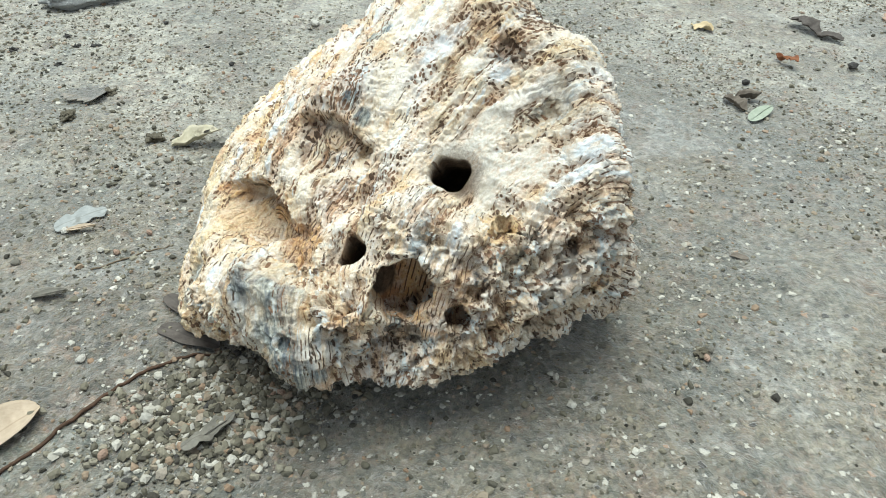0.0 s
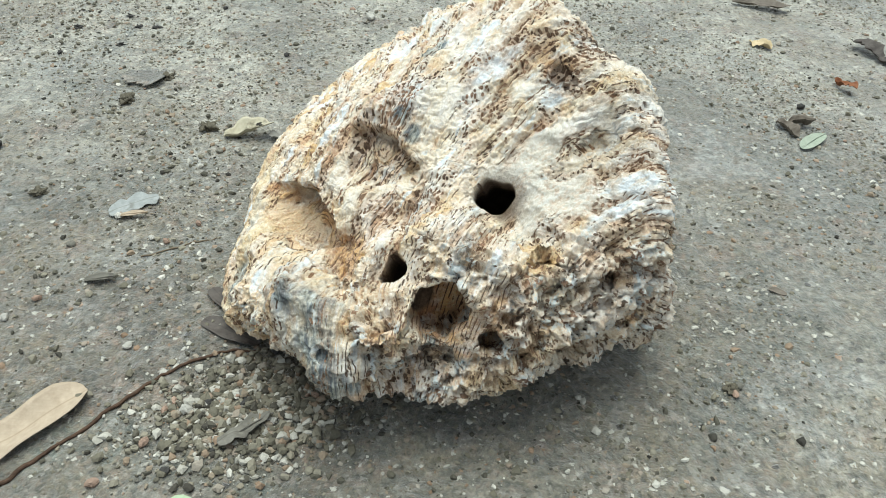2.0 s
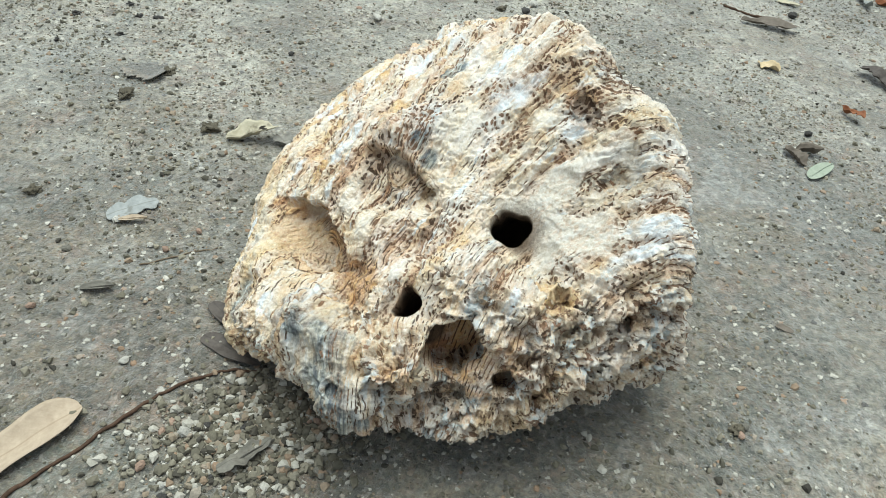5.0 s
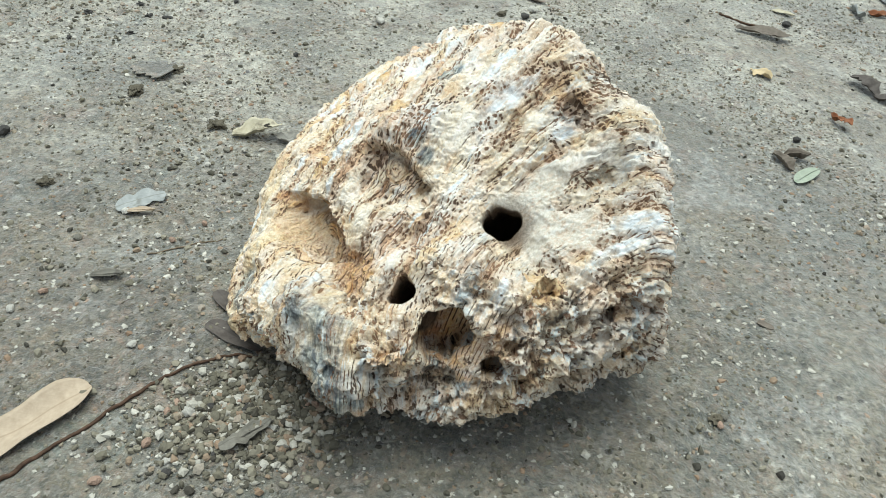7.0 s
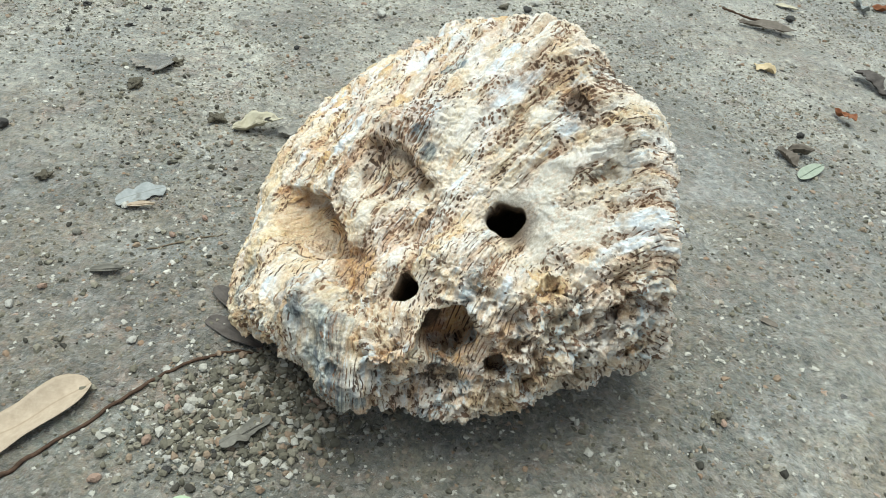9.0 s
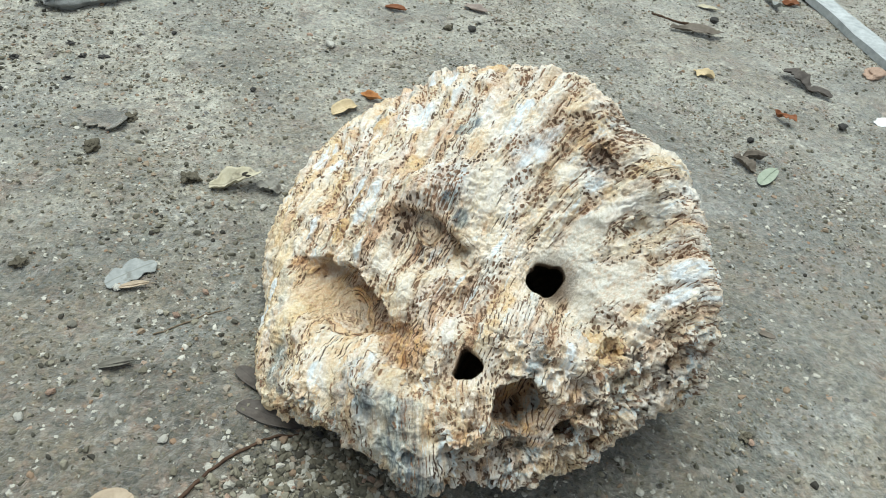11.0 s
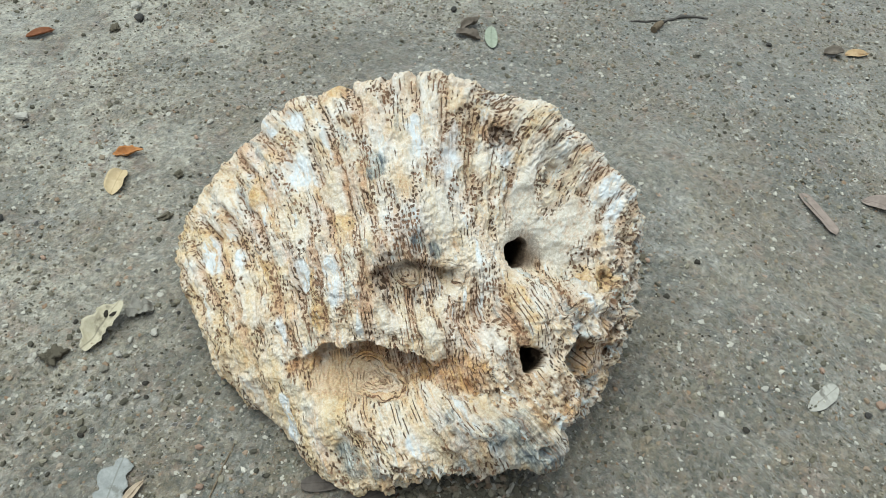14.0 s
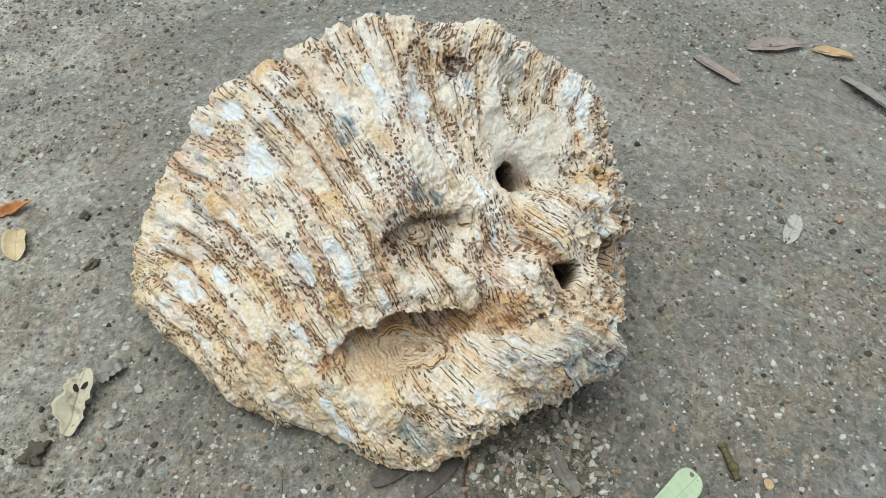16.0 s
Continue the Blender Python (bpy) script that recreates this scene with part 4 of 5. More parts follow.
for k, (x, y, r) in enumerate((
    (-0.1387, 0.1266, 6.5), (-0.1983, 0.1499, 5), (-0.2773, 0.2463, 3.2), (-0.2374, 0.2577, 3), (-0.2226, 0.2579, 3.2), (-0.2717, 0.2088, 2.4), (-0.2375, 0.2281, 2.4),
    (-0.2486, 0.2714, 3), (-0.2037, 0.0533, 4), (0.3273, 0.1702, 7), (0.0188, 0.35, 4), (-0.026, 0.1938, 4), (-0.186, 0.185, 5), (-0.05, 0.17, 4), (0.137, -0.031, 3.5), (0.2, -0.1629, 3),
)):
    clod(x, y, 0.8 * r / 1000, 70 + k, k in (2, 3, 4, 5, 6, 7))


# ---- leaves, chips and twigs ----
def leaf_material(name, c1, c2, spot=(0.12, 0.09, 0.06), spots=0.3):
    k = Nodes(name, 0.7)
    p = k.coords("Generated")
    o = k.coords()
    n = k.noise(o, 350, 5, 0.65)
    col = k.ramp(n, (0.3, c1), (0.7, c2))
    sep = k.t.nodes.new("ShaderNodeSeparateXYZ")
    k.t.links.new(p, sep.inputs[0])
    side = k.math("ABSOLUTE", k.math("SUBTRACT", sep.outputs[1], 0.5))
    vein = k.math("SINE", k.math("MULTIPLY", k.math("SUBTRACT", sep.outputs[0], k.math("MULTIPLY", side, 0.35)), 95.0))
    col = k.mix(k.ramp(vein, (0.75, 0.0), (1.0, 0.07)), col, spot)
    col = k.mix(k.ramp(side, (0.012, 0.45), (0.03, 0.0)), col, spot)
    col = k.mix(k.ramp(k.noise(o, 140, 4, 0.7), (0.58, 0.0), (0.68, spots)), col, spot)
    return k.finish(col, k.math("ADD", n, k.math("MULTIPLY", vein, 0.04)), 0.0003, 0.7)


def leaf_part(name, length, width, material, blunt=1.0, curl=0.1, cup=0.12, wave=0.0, torn=0.0, seed=0, z0=0.0007):
    """A blade along +x from its tip: rounded outline, slight cup, real thickness."""
    nu, nv = 36, 12
    s = 0.5 - 0.498 * np.cos(np.linspace(0, np.pi, nu))
    half = 0.5 * width * (np.sin(np.pi * s ** 0.92) ** (0.55 / min(blunt, 1.5)))
    if blunt > 1.5:
        e = min(0.5, 0.62 * width / length)
        half = 0.5 * width * np.sqrt(1 - (1 - np.minimum(s / e, 1)) ** 2) * np.sqrt(1 - np.maximum((s - 1 + e) / e, 0) ** 2.2)
    t = np.linspace(-1, 1, nv)
    rag = [1 + torn * fbm(np.stack([s * 7, s * 0 + seed + 40 * side, s * 0], 1), 3, seed + side, 0.65) for side in (0, 1)]
    share = np.where(t[None] < 0, rag[0][:, None], rag[1][:, None])
    x = np.repeat((s * length)[:, None], nv, 1)
    y = half[:, None] * share * t[None] + 0.04 * length * np.sin(s * 2.4)[:, None]
    z = cup * width * (t[None] ** 2) * (half / (0.5 * width))[:, None] + curl * length * (s[:, None] ** 2)
    z = z + wave * width * value_noise(np.stack([x.ravel() / length * 4, y.ravel() / width * 2, 0 * x.ravel()], 1), seed + 5).reshape(x.shape)
    z = z - z.min() + z0
    top = np.stack([x, y, z], -1).reshape(-1, 3)
    low = top - np.array((0, 0, max(0.00035, 0.02 * width)))
    i = np.arange(nu * nv).reshape(nu, nv)
    q = np.stack([i[:-1, :-1], i[1:, :-1], i[1:, 1:], i[:-1, 1:]], -1).reshape(-1, 4)
    rim = np.concatenate([i[:, 0], i[-1, 1:], i[-2::-1, -1], i[0, -2:0:-1]])
    nxt = np.roll(rim, -1)
    n = nu * nv
    f = np.concatenate([q, q[:, ::-1] + n, np.stack([nxt, rim, rim + n, nxt + n], 1)])
    return mesh_from(name, np.concatenate([top, low]), f, material)


def tube(path, radii, sides=8):
    """A tapered round stem through the points of path."""
    path = [Vector([float(c) for c in q]) for q in path]
    verts, faces = [], []
    for i, c in enumerate(path):
        d = (path[min(i + 1, len(path) - 1)] - path[max(i - 1, 0)]).normalized()
        e = d.cross(Vector((0, 0, 1))).normalized()
        g = e.cross(d)
        for k in range(sides):
            a = 2 * math.pi * k / sides
            verts.append(c + (math.cos(a) * e + math.sin(a) * g) * float(radii[i]))
    for i in range(len(path) - 1):
        for k in range(sides):
            j = (k + 1) % sides
            faces.append((i * sides + k, i * sides + j, (i + 1) * sides + j, (i + 1) * sides + k))
    return verts, faces


def part(name, me, parent, label=""):
    ob = new(name, me)
    ob.parent = parent
    return tagged(ob, label)


def lay(a, b, tilt=0.0, lift=0.0):
    """The pose of a thing that lies on the ground from a towards b."""
    z = floor_z(*a)
    return Matrix.Translation((a[0], a[1], z + lift)) @ Matrix.Rotation(math.atan2(b[1] - a[1], b[0] - a[0]), 4, "Z") @ Matrix.Rotation(-radians(tilt), 4, "Y")


def leaf(a, b, width, material, label, kind="leaf", blunt=1.0, curl=0.06, cup=0.15, wave=0.08, torn=0.0, seed=1, stalk=0.15, tilt=0.0, lift=0.0, length=None):
    length = length or math.hypot(b[0] - a[0], b[1] - a[1])
    thing = new(kind, None)
    thing.matrix_world = lay(a, b, tilt, lift)
    tagged(thing, label, kind.replace("_", " "), "fallen leaves" if kind == "leaf" else "")
    part("blade", leaf_part("blade", length, width, material, blunt, curl, cup, wave, torn, seed), thing)
    if stalk:
        z = 0.0012
        end = curl * length
        v, f = tube([(0.02 * length, 0, z), (0.3 * length, 0.02 * length, z + end * 0.1), (0.65 * length, 0.04 * length, z + end * 0.45), (length, 0.028 * length, z + end), (length * (1 + stalk), 0.03 * length, z + end)], [0.0001, 0.0002, 0.00028, 0.00035, 0.0003], 6)
        me = bpy.data.meshes.new("midrib")
        me.from_pydata([q[:] for q in v], [], f)
        me.materials.append(material)
        part("midrib", me, thing)
    return thing


L_TAN = leaf_material("leaf_tan", (0.357, 0.285, 0.209), (0.456, 0.372, 0.281), (0.228, 0.167, 0.106), 0.2)
L_CREAM = leaf_material("leaf_cream", (0.40, 0.365, 0.265), (0.52, 0.48, 0.37), (0.0988, 0.0836, 0.0608), 0.5)
L_GREY = leaf_material("leaf_grey", (0.205, 0.198, 0.175), (0.304, 0.293, 0.262), (0.114, 0.0988, 0.0836), 0.4)
L_MAUVE = leaf_material("leaf_mauve", (0.228, 0.186, 0.163), (0.319, 0.266, 0.236), (0.122, 0.0912, 0.076), 0.3)
L_BROWN = leaf_material("leaf_brown", (0.114, 0.095, 0.076), (0.182, 0.156, 0.129), (0.0532, 0.0418, 0.0342), 0.4)
L_ORANGE = leaf_material("leaf_orange", (0.395, 0.266, 0.144), (0.502, 0.372, 0.228), (0.213, 0.114, 0.0532), 0.3)
L_YELLOW = leaf_material("leaf_yellow", (0.46, 0.36, 0.215), (0.58, 0.475, 0.31), (0.266, 0.198, 0.0988), 0.3)
L_RED = leaf_material("leaf_red", (0.185, 0.066, 0.0297), (0.264, 0.112, 0.0528), (0.0924, 0.033, 0.0165), 0.35)
L_RUST = leaf_material("leaf_rust", (0.38, 0.16, 0.055), (0.50, 0.25, 0.10), (0.16, 0.06, 0.025), 0.3)
L_DRAB = leaf_material("leaf_drab", (0.129, 0.122, 0.103), (0.213, 0.201, 0.171), (0.0684, 0.0608, 0.0532), 0.5)
L_DARK = leaf_material("leaf_dark", (0.0646, 0.0555, 0.0502), (0.114, 0.0988, 0.0874), (0.038, 0.0304, 0.0266), 0.4)
L_SAGE = leaf_material("leaf_sage", (0.264, 0.304, 0.238), (0.343, 0.383, 0.31), (0.145, 0.172, 0.125), 0.2)
L_GREEN = leaf_material("leaf_green", (0.35, 0.441, 0.289), (0.441, 0.532, 0.372), (0.228, 0.319, 0.152), 0.15)
L_ASH = leaf_material("leaf_ash", (0.228, 0.243, 0.239), (0.342, 0.357, 0.35), (0.129, 0.125, 0.106), 0.6)
L_SPECK = leaf_material("leaf_speckled", (0.32, 0.315, 0.285), (0.44, 0.435, 0.395), (0.0912, 0.0836, 0.0684), 0.7)

leaf((-0.1205, -0.0655), (-0.134, -0.0852), 0.0165, L_TAN, "broad blunt tan leaflet, dry, flat on the concrete", blunt=2.4, curl=0.02, cup=0.14, seed=3, stalk=0, length=0.056)
leaf((0.2150, 0.1618), (0.2338, 0.1793), 0.0098, L_SAGE, "small pale sage green leaflet lying on grit", blunt=1.3, curl=0.02, wave=0.02, cup=0.06, seed=4, stalk=0.04, lift=0.0012)
torn_leaf = leaf((-0.1262, 0.1195), (-0.0985, 0.1292), 0.0125, L_CREAM, "torn cream dead leaf with two dark holes, curled on the ground", blunt=1.5, curl=0.1, cup=0.25, wave=0.25, torn=0.3, seed=6, stalk=0)
leaf((-0.1, 0.1265), (-0.088, 0.1195), 0.010, L_GREY, "small crumpled grey leaf scrap beside a dead leaf", blunt=1.3, curl=0.05, cup=0.2, wave=0.3, torn=0.4, seed=8, stalk=0)
leaf((-0.1595, 0.0405), (-0.1395, 0.0565), 0.0125, L_ASH, "ash grey papery bark flake lying on concrete", kind="bark_flake", blunt=1.5, curl=0.01, cup=0.03, wave=0.07, torn=0.3, seed=9, stalk=0)
leaf((-0.1525, 0.0385), (-0.1395, 0.0413), 0.0042, L_TAN, "narrow tan leaflet leaning on a grey flake", blunt=1.1, cup=0.2, seed=10, stalk=0.03, lift=0.0012)
leaf((-0.1485, -0.0085), (-0.1345, -0.006), 0.0055, L_DRAB, "small dull grey dry leaflet on concrete", blunt=1.1, curl=0.12, cup=0.3, seed=11, stalk=0.05)
leaf((-0.0875, -0.0255), (-0.060, -0.036), 0.0105, L_DARK, "dark brown dry leaflet caught under the stone", blunt=1.3, curl=0.02, cup=0.12, seed=12, stalk=0)
leaf((-0.0905, -0.006), (-0.074, -0.019), 0.009, L_DARK, "grey brown dry leaflet caught under the stone", blunt=1.3, curl=0.02, cup=0.12, seed=13, stalk=0)
leaf((0.2608, -0.0682), (0.2425, -0.1005), 0.0082, L_MAUVE, "mauve grey dry leaflet with a greenish end", blunt=1.6, curl=0.04, cup=0.18, seed=14, stalk=0.02)
leaf((0.2845, -0.0990), (0.3030, -0.1352), 0.0140, L_MAUVE, "beige pointed dry leaflet lying on grit", blunt=0.9, curl=0.05, cup=0.16, seed=15, stalk=0.03)
leaf((0.3030, -0.1400), (0.3032, -0.1675), 0.0098, L_ORANGE, "curled orange tan dry leaflet on grit", blunt=0.9, curl=0.08, cup=0.22, seed=16, stalk=0.03)
leaf((0.2805, -0.1610), (0.2560, -0.197), 0.0088, L_GREY, "long grey dry leaflet with an upturned edge", blunt=1.0, curl=0.04, cup=0.25, seed=17, stalk=0.03)
leaf((0.1440, -0.1508), (0.1200, -0.1470), 0.0092, L_SPECK, "oval ash grey leaflet speckled with sand", blunt=1.25, curl=0.02, cup=0.08, wave=0.04, torn=0.06, seed=18, stalk=0)
leaf((-0.0278, -0.1300), (-0.0440, -0.1222), 0.0125, L_GREEN, "fresh pale green rounded leaflet on concrete", blunt=1.9, curl=0.03, cup=0.12, seed=19, stalk=0, length=0.045)
leaf((-0.0468, 0.2345), (-0.0325, 0.2222), 0.0068, L_RUST, "twisted orange red dry leaf scrap", blunt=0.8, curl=0.25, cup=0.4, wave=0.3, torn=0.3, seed=20, stalk=0)
leaf((-0.0640, 0.2050), (-0.0490, 0.2175), 0.0112, L_YELLOW, "roundish pale orange seed husk on concrete", kind="seed_husk", blunt=1.8, curl=0.02, cup=0.25, seed=21, stalk=0)
leaf((0.2605, 0.2545), (0.2678, 0.2355), 0.0085, L_RED, "small crumpled brick red leaf scrap", blunt=1.0, curl=0.15, cup=0.4, wave=0.3, torn=0.35, seed=22, stalk=0)
leaf((0.2140, 0.3098), (0.2292, 0.3018), 0.0115, L_YELLOW, "pale yellow dry leaf chip on grit", blunt=1.5, curl=0.1, cup=0.2, wave=0.2, torn=0.25, seed=23, stalk=0)
leaf((0.2160, 0.3870), (0.2620, 0.3790), 0.0130, L_BROWN, "dark brown curled bark strip on concrete", kind="bark_strip", blunt=1.2, curl=0.03, cup=0.2, wave=0.12, torn=0.4, seed=24, stalk=0)
leaf((0.2600, 0.4460), (0.2780, 0.4380), 0.0080, L_CREAM, "slim cream dry leaflet", blunt=1.0, seed=25, stalk=0.03)
leaf((0.3435, 0.4860), (0.3445, 0.4560), 0.0090, L_ASH, "white papery scrap on the concrete", kind="paper_scrap", blunt=1.2, curl=0.1, cup=0.3, wave=0.5, torn=0.4, seed=26, stalk=0)
leaf((0.3560, 0.4760), (0.3730, 0.4720), 0.0090, L_RED, "rust red dry leaf beside a grey board", blunt=1.0, curl=0.1, cup=0.3, wave=0.2, seed=27, stalk=0.05)
leaf((0.2940, 0.3215), (0.3090, 0.3010), 0.0160, L_DARK, "blackish crumpled bark flake", kind="bark_flake", blunt=1.3, curl=0.05, cup=0.2, wave=0.2, torn=0.4, seed=28, stalk=0)
leaf((0.3055, 0.3005), (0.3195, 0.2835), 0.0110, L_DARK, "blackish narrow bark flake", kind="bark_flake", blunt=1.1, curl=0.05, cup=0.2, wave=0.2, torn=0.3, seed=29, stalk=0)
leaf((0.2085, 0.1930), (0.2155, 0.1745), 0.0085, L_BROWN, "dark brittle bark flake beside a leaflet", kind="bark_flake", blunt=1.3, curl=0.04, cup=0.2, wave=0.3, torn=0.4, seed=30, stalk=0)
leaf((0.2150, 0.1945), (0.2290, 0.1890), 0.0080, L_BROWN, "dark curled bark chip beside a leaflet", kind="bark_flake", blunt=1.2, curl=0.35, cup=0.5, wave=0.3, torn=0.3, seed=31, stalk=0)
leaf((0.4740, 0.1670), (0.4765, 0.1350), 0.0150, L_GREY, "grey dry leaf on far concrete", blunt=1.0, curl=0.06, cup=0.2, seed=32, stalk=0.05)
leaf((0.5100, 0.1780), (0.5300, 0.1620), 0.0120, L_ASH, "pale ash dry leaf on far concrete", blunt=1.0, curl=0.06, cup=0.2, seed=33, stalk=0.05)
leaf((0.4280, -0.0180), (0.4420, -0.0300), 0.0090, L_ORANGE, "orange tan dry leaflet on far concrete", blunt=1.1, curl=0.06, cup=0.2, seed=34, stalk=0.05)
leaf((0.4140, -0.0060), (0.4240, -0.0170), 0.0100, L_BROWN, "dark red brown leaf scrap on far concrete", blunt=1.1, curl=0.2, cup=0.4, seed=35, stalk=0)
leaf((0.0350, 0.3960), (0.0530, 0.3830), 0.0110, L_MAUVE, "beige dry leaf on concrete behind the stone", blunt=1.1, curl=0.08, cup=0.25, seed=36, stalk=0.05)
leaf((-0.0330, 0.3760), (-0.0160, 0.3690), 0.0080, L_RED, "brown red dry leaf on concrete behind the stone", blunt=1.0, curl=0.1, cup=0.3, seed=37, stalk=0.05)
leaf((-0.2150, 0.1850), (-0.1880, 0.1750), 0.0230, M_GROUND, "thin cracked concrete scab lifting off the ground", kind="concrete_scab", blunt=1.5, curl=0.09, cup=0.02, wave=0.04, torn=0.4, seed=38, stalk=0)
leaf((0.1660, 0.0312), (0.1732, 0.0276), 0.0040, L_BROWN, "tiny black oval leaflet on grit", blunt=1.4, curl=0.02, cup=0.1, seed=39, stalk=0)
leaf((-0.0165, -0.1592), (-0.0215, -0.1600), 0.0042, L_ORANGE, "small tan chip on concrete", kind="wood_chip", blunt=1.6, curl=0.05, cup=0.2, seed=40, stalk=0)
leaf((-0.060, -0.086), (-0.044, -0.071), 0.0070, L_DRAB, "drab brittle bark shard lying on gravel", kind="bark_flake", blunt=1.4, curl=0.03, cup=0.1, wave=0.2, torn=0.35, seed=41, stalk=0.05, lift=0.0015)

# holes in the torn leaf, their shade put in as black spots
M_BLACK = simple_material("hole_shade", (0.02, 0.017, 0.013), (0.04, 0.035, 0.028), 400)
for k, (dx, dy) in enumerate(((0.0205, 0.0030), (0.0215, -0.0012))):
    blade = torn_leaf.children[0].data
    top = max((v.co for v in blade.vertices if math.hypot(v.co.x - dx, v.co.y - dy) < 0.0016), key=lambda c: c.z)
    spot = part("rot_spot", pebble_mesh("rot_spot", 90 + k, M_BLACK, 0.2, 0.2), torn_leaf, "black spot for the shade in a hole")
    spot.matrix_local = Matrix.Translation((dx, dy, top.z)) @ Matrix.Rotation(0.6 - 1.2 * k, 4, "Z") @ Matrix.Diagonal((0.0024, 0.0013, 0.0011, 1))

M_TWIG = simple_material("twig_bark", (0.0585, 0.0351, 0.0234), (0.117, 0.0702, 0.0468), 500, 0.85, 0.2, 0.0006)
M_MOSSY = simple_material("mossy_bark", (0.0702, 0.0585, 0.0273), (0.156, 0.133, 0.0702), 400, 0.95, 0.2, 0.001)
M_FIBRE = simple_material("root_skin", (0.133, 0.101, 0.0702), (0.203, 0.164, 0.117), 500, 0.85)
M_STICK = simple_material("stick_bark", (0.0546, 0.0507, 0.0468), (0.125, 0.117, 0.109), 250, 0.9, 0.2, 0.0012)


def twig(name, path, radii, label, material=M_TWIG, knots=0.18, seed=0):
    """A crooked stem through ground points, resampled and knobbly."""
    pts = np.array(path, float)
    t = np.linspace(0, len(pts) - 1, 14 * len(pts))
    x, y = (np.interp(t, np.arange(len(pts)), pts[:, j]) for j in (0, 1))
    r = np.interp(t, np.arange(len(pts)), radii)
    for _ in range(6):
        x[1:-1] = (x[:-2] + 2 * x[1:-1] + x[2:]) / 4
        y[1:-1] = (y[:-2] + 2 * y[1:-1] + y[2:]) / 4
    w = value_noise(np.stack([t * 3, t * 0 + seed, t * 0], 1), 80)
    r = r * (1 + knots * w)
    z = ground_height(x, y) + r * 0.9
    v, f = tube(np.stack([x, y, z], 1), r, 9)
    n = len(v)
    bm = bmesh.new()
    vs = [bm.verts.new(q) for q in v]
    for q in f:
        bm.faces.new([vs[k] for k in q]).smooth = True
    bm.faces.new(vs[:9])
    bm.faces.new(vs[n - 9:][::-1])
    bmesh.ops.recalc_face_normals(bm, faces=bm.faces[:])
    me = bpy.data.meshes.new(name)
    bm.to_mesh(me)
    bm.free()
    me.materials.append(material)
    return tagged(new(name, me), label, "twig", "twigs and sticks")


twig("twig", [(-0.149, -0.138), (-0.1307, -0.1108), (-0.1132, -0.0841), (-0.0922, -0.0545), (-0.0734, -0.0406), (-0.0573, -0.0372)], [0.0008, 0.0008, 0.00075, 0.0007, 0.0006, 0.0005], "thin red brown leaf stalk running under the stone")
twig("stick", [(0.402, 0.287), (0.401, 0.272), (0.414, 0.245), (0.4425, 0.221)], [0.0035, 0.0048, 0.0052, 0.003], "dark weathered stick at the end of a board", M_STICK, 0.3, 2)
twig("twig", [(0.3304, 0.1183), (0.3493, 0.0985), (0.3668, 0.0955), (0.3848, 0.0808)], [0.0005, 0.0010, 0.0014, 0.0006], "thin dark crooked twig on gritty concrete", M_STICK, 0.3, 3)
twig("stick", [(0.3310, 0.0975), (0.3385, 0.0983), (0.3463, 0.0995)], [0.0026, 0.0024, 0.0017], "short grey stub of a stick beside a thin twig", M_FIBRE, 0.3, 7)
twig("twig", [(-0.0096, -0.1376), (-0.0160, -0.1428), (-0.0228, -0.1474)], [0.0019, 0.0026, 0.0021], "short brown mossy twig piece", M_MOSSY, 0.4, 4)
twig("twig", [(0.207, 0.416), (0.228, 0.407), (0.252, 0.398)], [0.0009, 0.0012, 0.0007], "thin brown twig on concrete", M_TWIG, 0.3, 5)
twig("root_fibre", [(-0.131, 0.012), (-0.118, 0.020), (-0.100, 0.031)], [0.0004, 0.0005, 0.0003], "fine pale root fibre on concrete", M_FIBRE, 0.2, 6)

# board: a long grey splintered lath
M_LATH = simple_material("weathered_lath", (0.328, 0.351, 0.359), (0.468, 0.491, 0.499), 160, 0.85, 0, 0.0008)


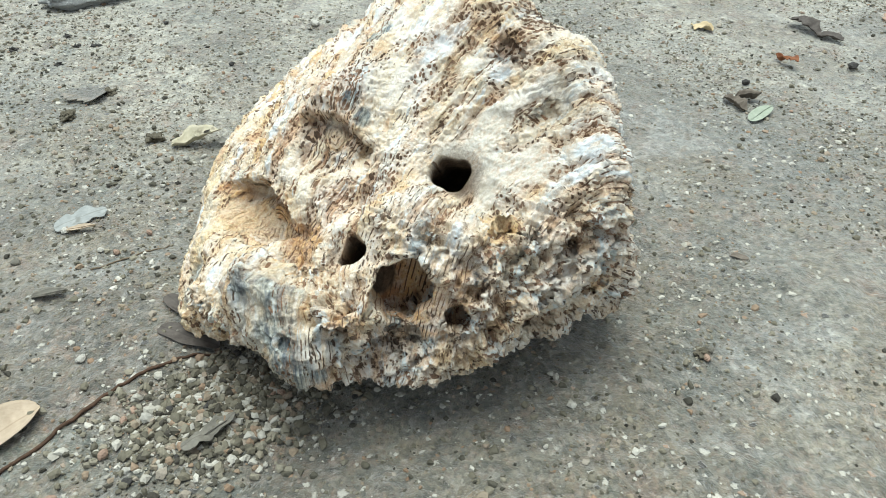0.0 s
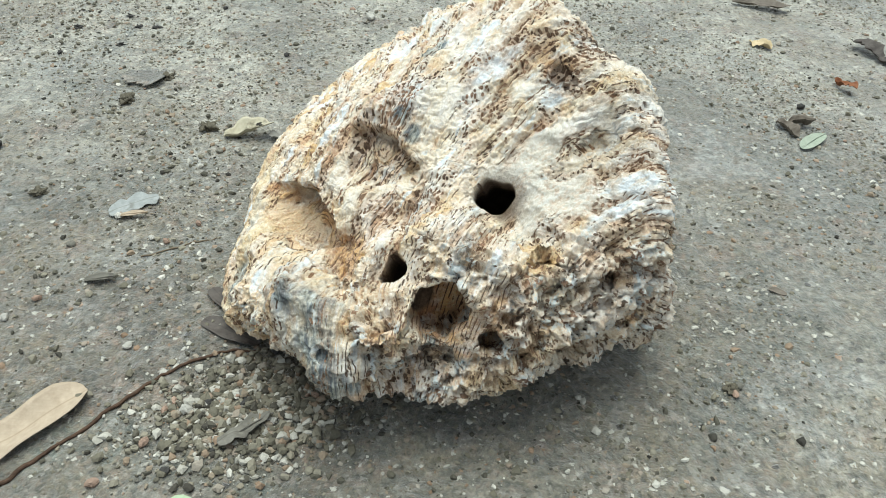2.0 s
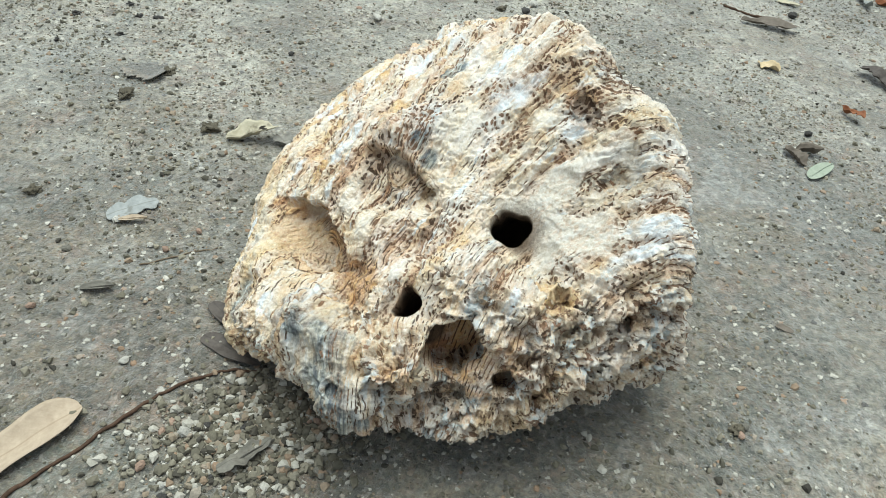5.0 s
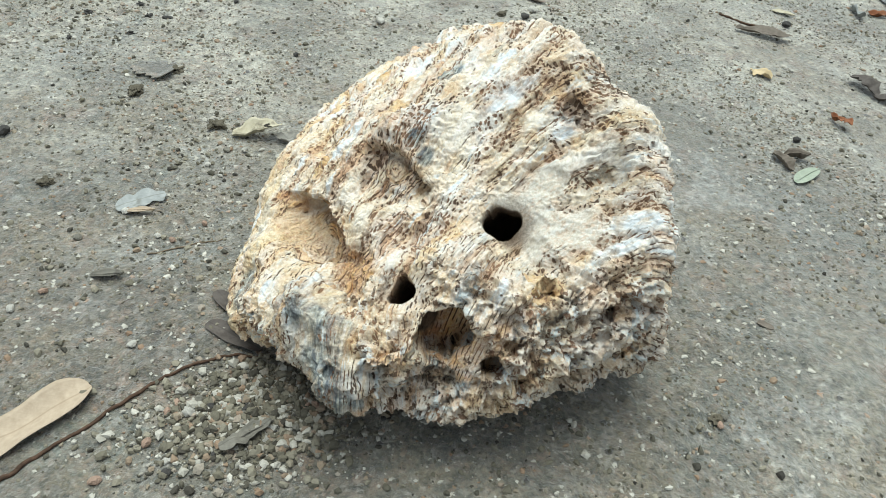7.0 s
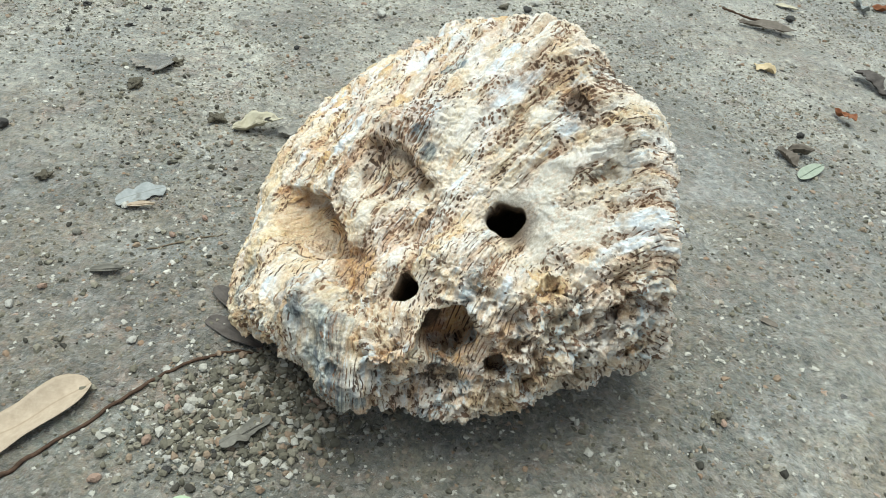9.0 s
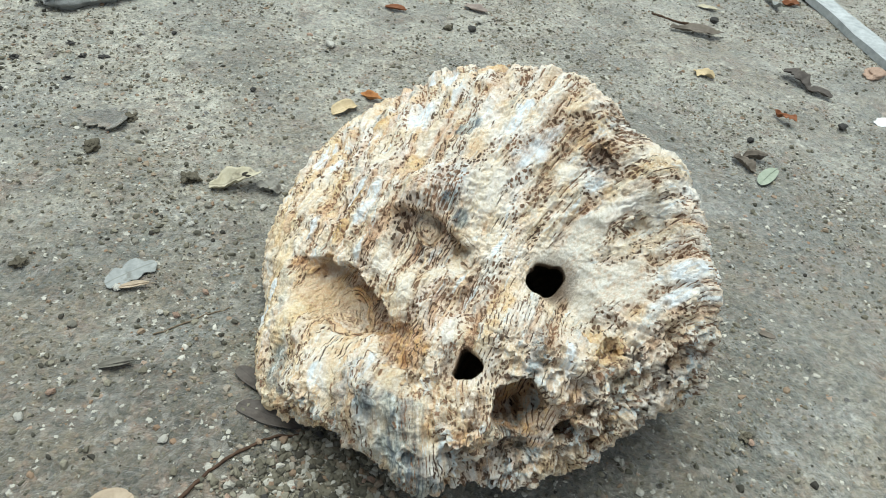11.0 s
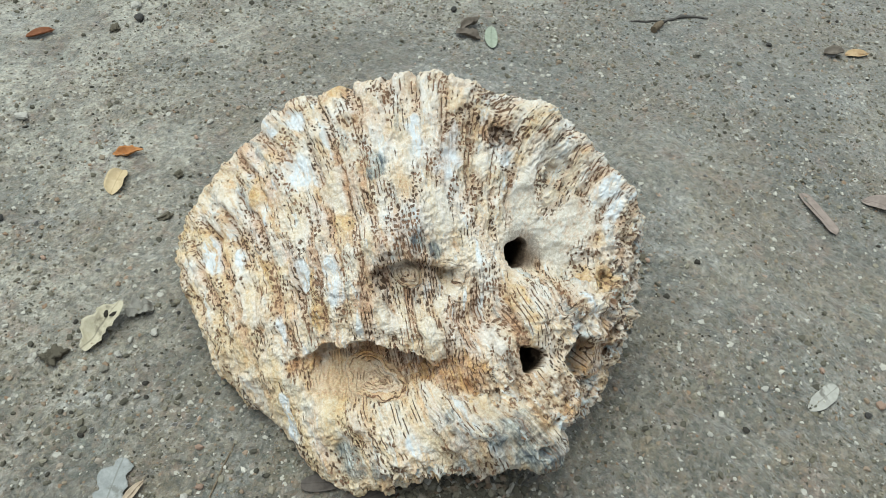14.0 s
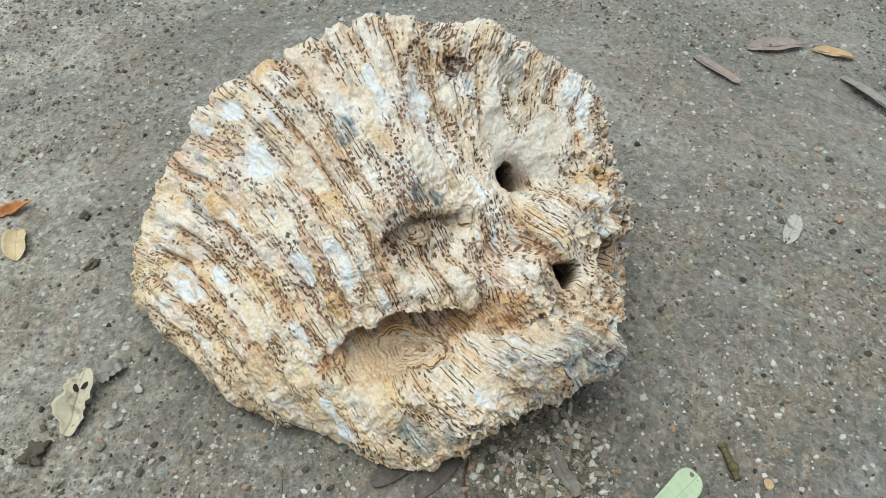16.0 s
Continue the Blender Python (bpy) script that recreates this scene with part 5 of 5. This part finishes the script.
def build_lath():
    nu, nv = 60, 8
    s = np.linspace(0, 1, nu)
    y = 0.75 - (0.75 - 0.288) * s
    mid = 0.367 + 0.050 * s
    wide = 0.0112 * (1 - 0.25 * ease(s, 0.85, 1.0)) * (1 + 0.1 * value_noise(np.stack([s * 20, s * 0, s * 0], 1), 3))
    t = np.linspace(-1, 1, nv)
    x = mid[:, None] + wide[:, None] * t
    yy = y[:, None] + 0.012 * ease(s, 0.9, 1.0)[:, None] * value_noise(np.stack([np.tile(t * 4, nu), np.zeros(nu * nv), np.zeros(nu * nv)], 1), 8).reshape(nu, nv)
    z = 0.0075 + 0.0006 * value_noise(np.stack([x.ravel() * 300, yy.ravel() * 15, 0 * x.ravel()], 1), 5).reshape(nu, nv)
    top = np.stack([x, yy, z], -1).reshape(-1, 3)
    low = top * np.array((1, 1, 0)) + np.array((0, 0, 0.0005))
    i = np.arange(nu * nv).reshape(nu, nv)
    q = np.stack([i[:-1, :-1], i[1:, :-1], i[1:, 1:], i[:-1, 1:]], -1).reshape(-1, 4)
    rim = np.concatenate([i[:, 0], i[-1, 1:], i[-2::-1, -1], i[0, -2:0:-1]])
    nxt, n = np.roll(rim, -1), nu * nv
    f = np.concatenate([q[:, ::-1], q + n, np.stack([rim, nxt, nxt + n, rim + n], 1)])
    me = mesh_from("lath", np.concatenate([top, low]), f, M_LATH, False)
    return tagged(new("lath", me), "long pale grey splintered wooden lath on the concrete", "lath")


build_lath()


def stone_chunk(name, x, y, size, seed, material, label, turn=0.0, detail=5):
    me = pebble_mesh(name, seed, material, 1.0, 0.3, detail)
    ob = new(name, me)
    ob.matrix_world = Matrix.Translation((x, y, floor_z(x, y) + 0.55 * size[2])) @ Matrix.Rotation(turn, 4, "Z") @ Matrix.Diagonal((*size, 1))
    return tagged(ob, label, "stone")


M_SLAB = simple_material("grey_slab", (0.328, 0.335, 0.335), (0.468, 0.476, 0.468), 120, 0.9, 0, 0.002)
M_WHITE = simple_material("white_chip", (0.78, 0.79, 0.79), (0.84, 0.84, 0.84), 200, 0.5, 0, 0.0002)
stone_chunk("grey_stone", -0.254, 0.343, (0.040, 0.022, 0.012), 41, M_SLAB, "flat pale grey broken stone on concrete", 0.46)
stone_chunk("white_chip", 0.3527, 0.2580, (0.0095, 0.0075, 0.002), 42, M_WHITE, "flat bright white chip on concrete", 0.3, 4)
stone_chunk("tan_stone", 0.381, 0.332, (0.013, 0.009, 0.004), 43, M_PEB[1], "flat tan stone chip beside a lath", 0.6, 4)
stone_chunk("yellow_chip", 0.500, 0.292, (0.013, 0.010, 0.002), 44, L_ORANGE, "flat yellow tan chip on far concrete", 0.8, 4)
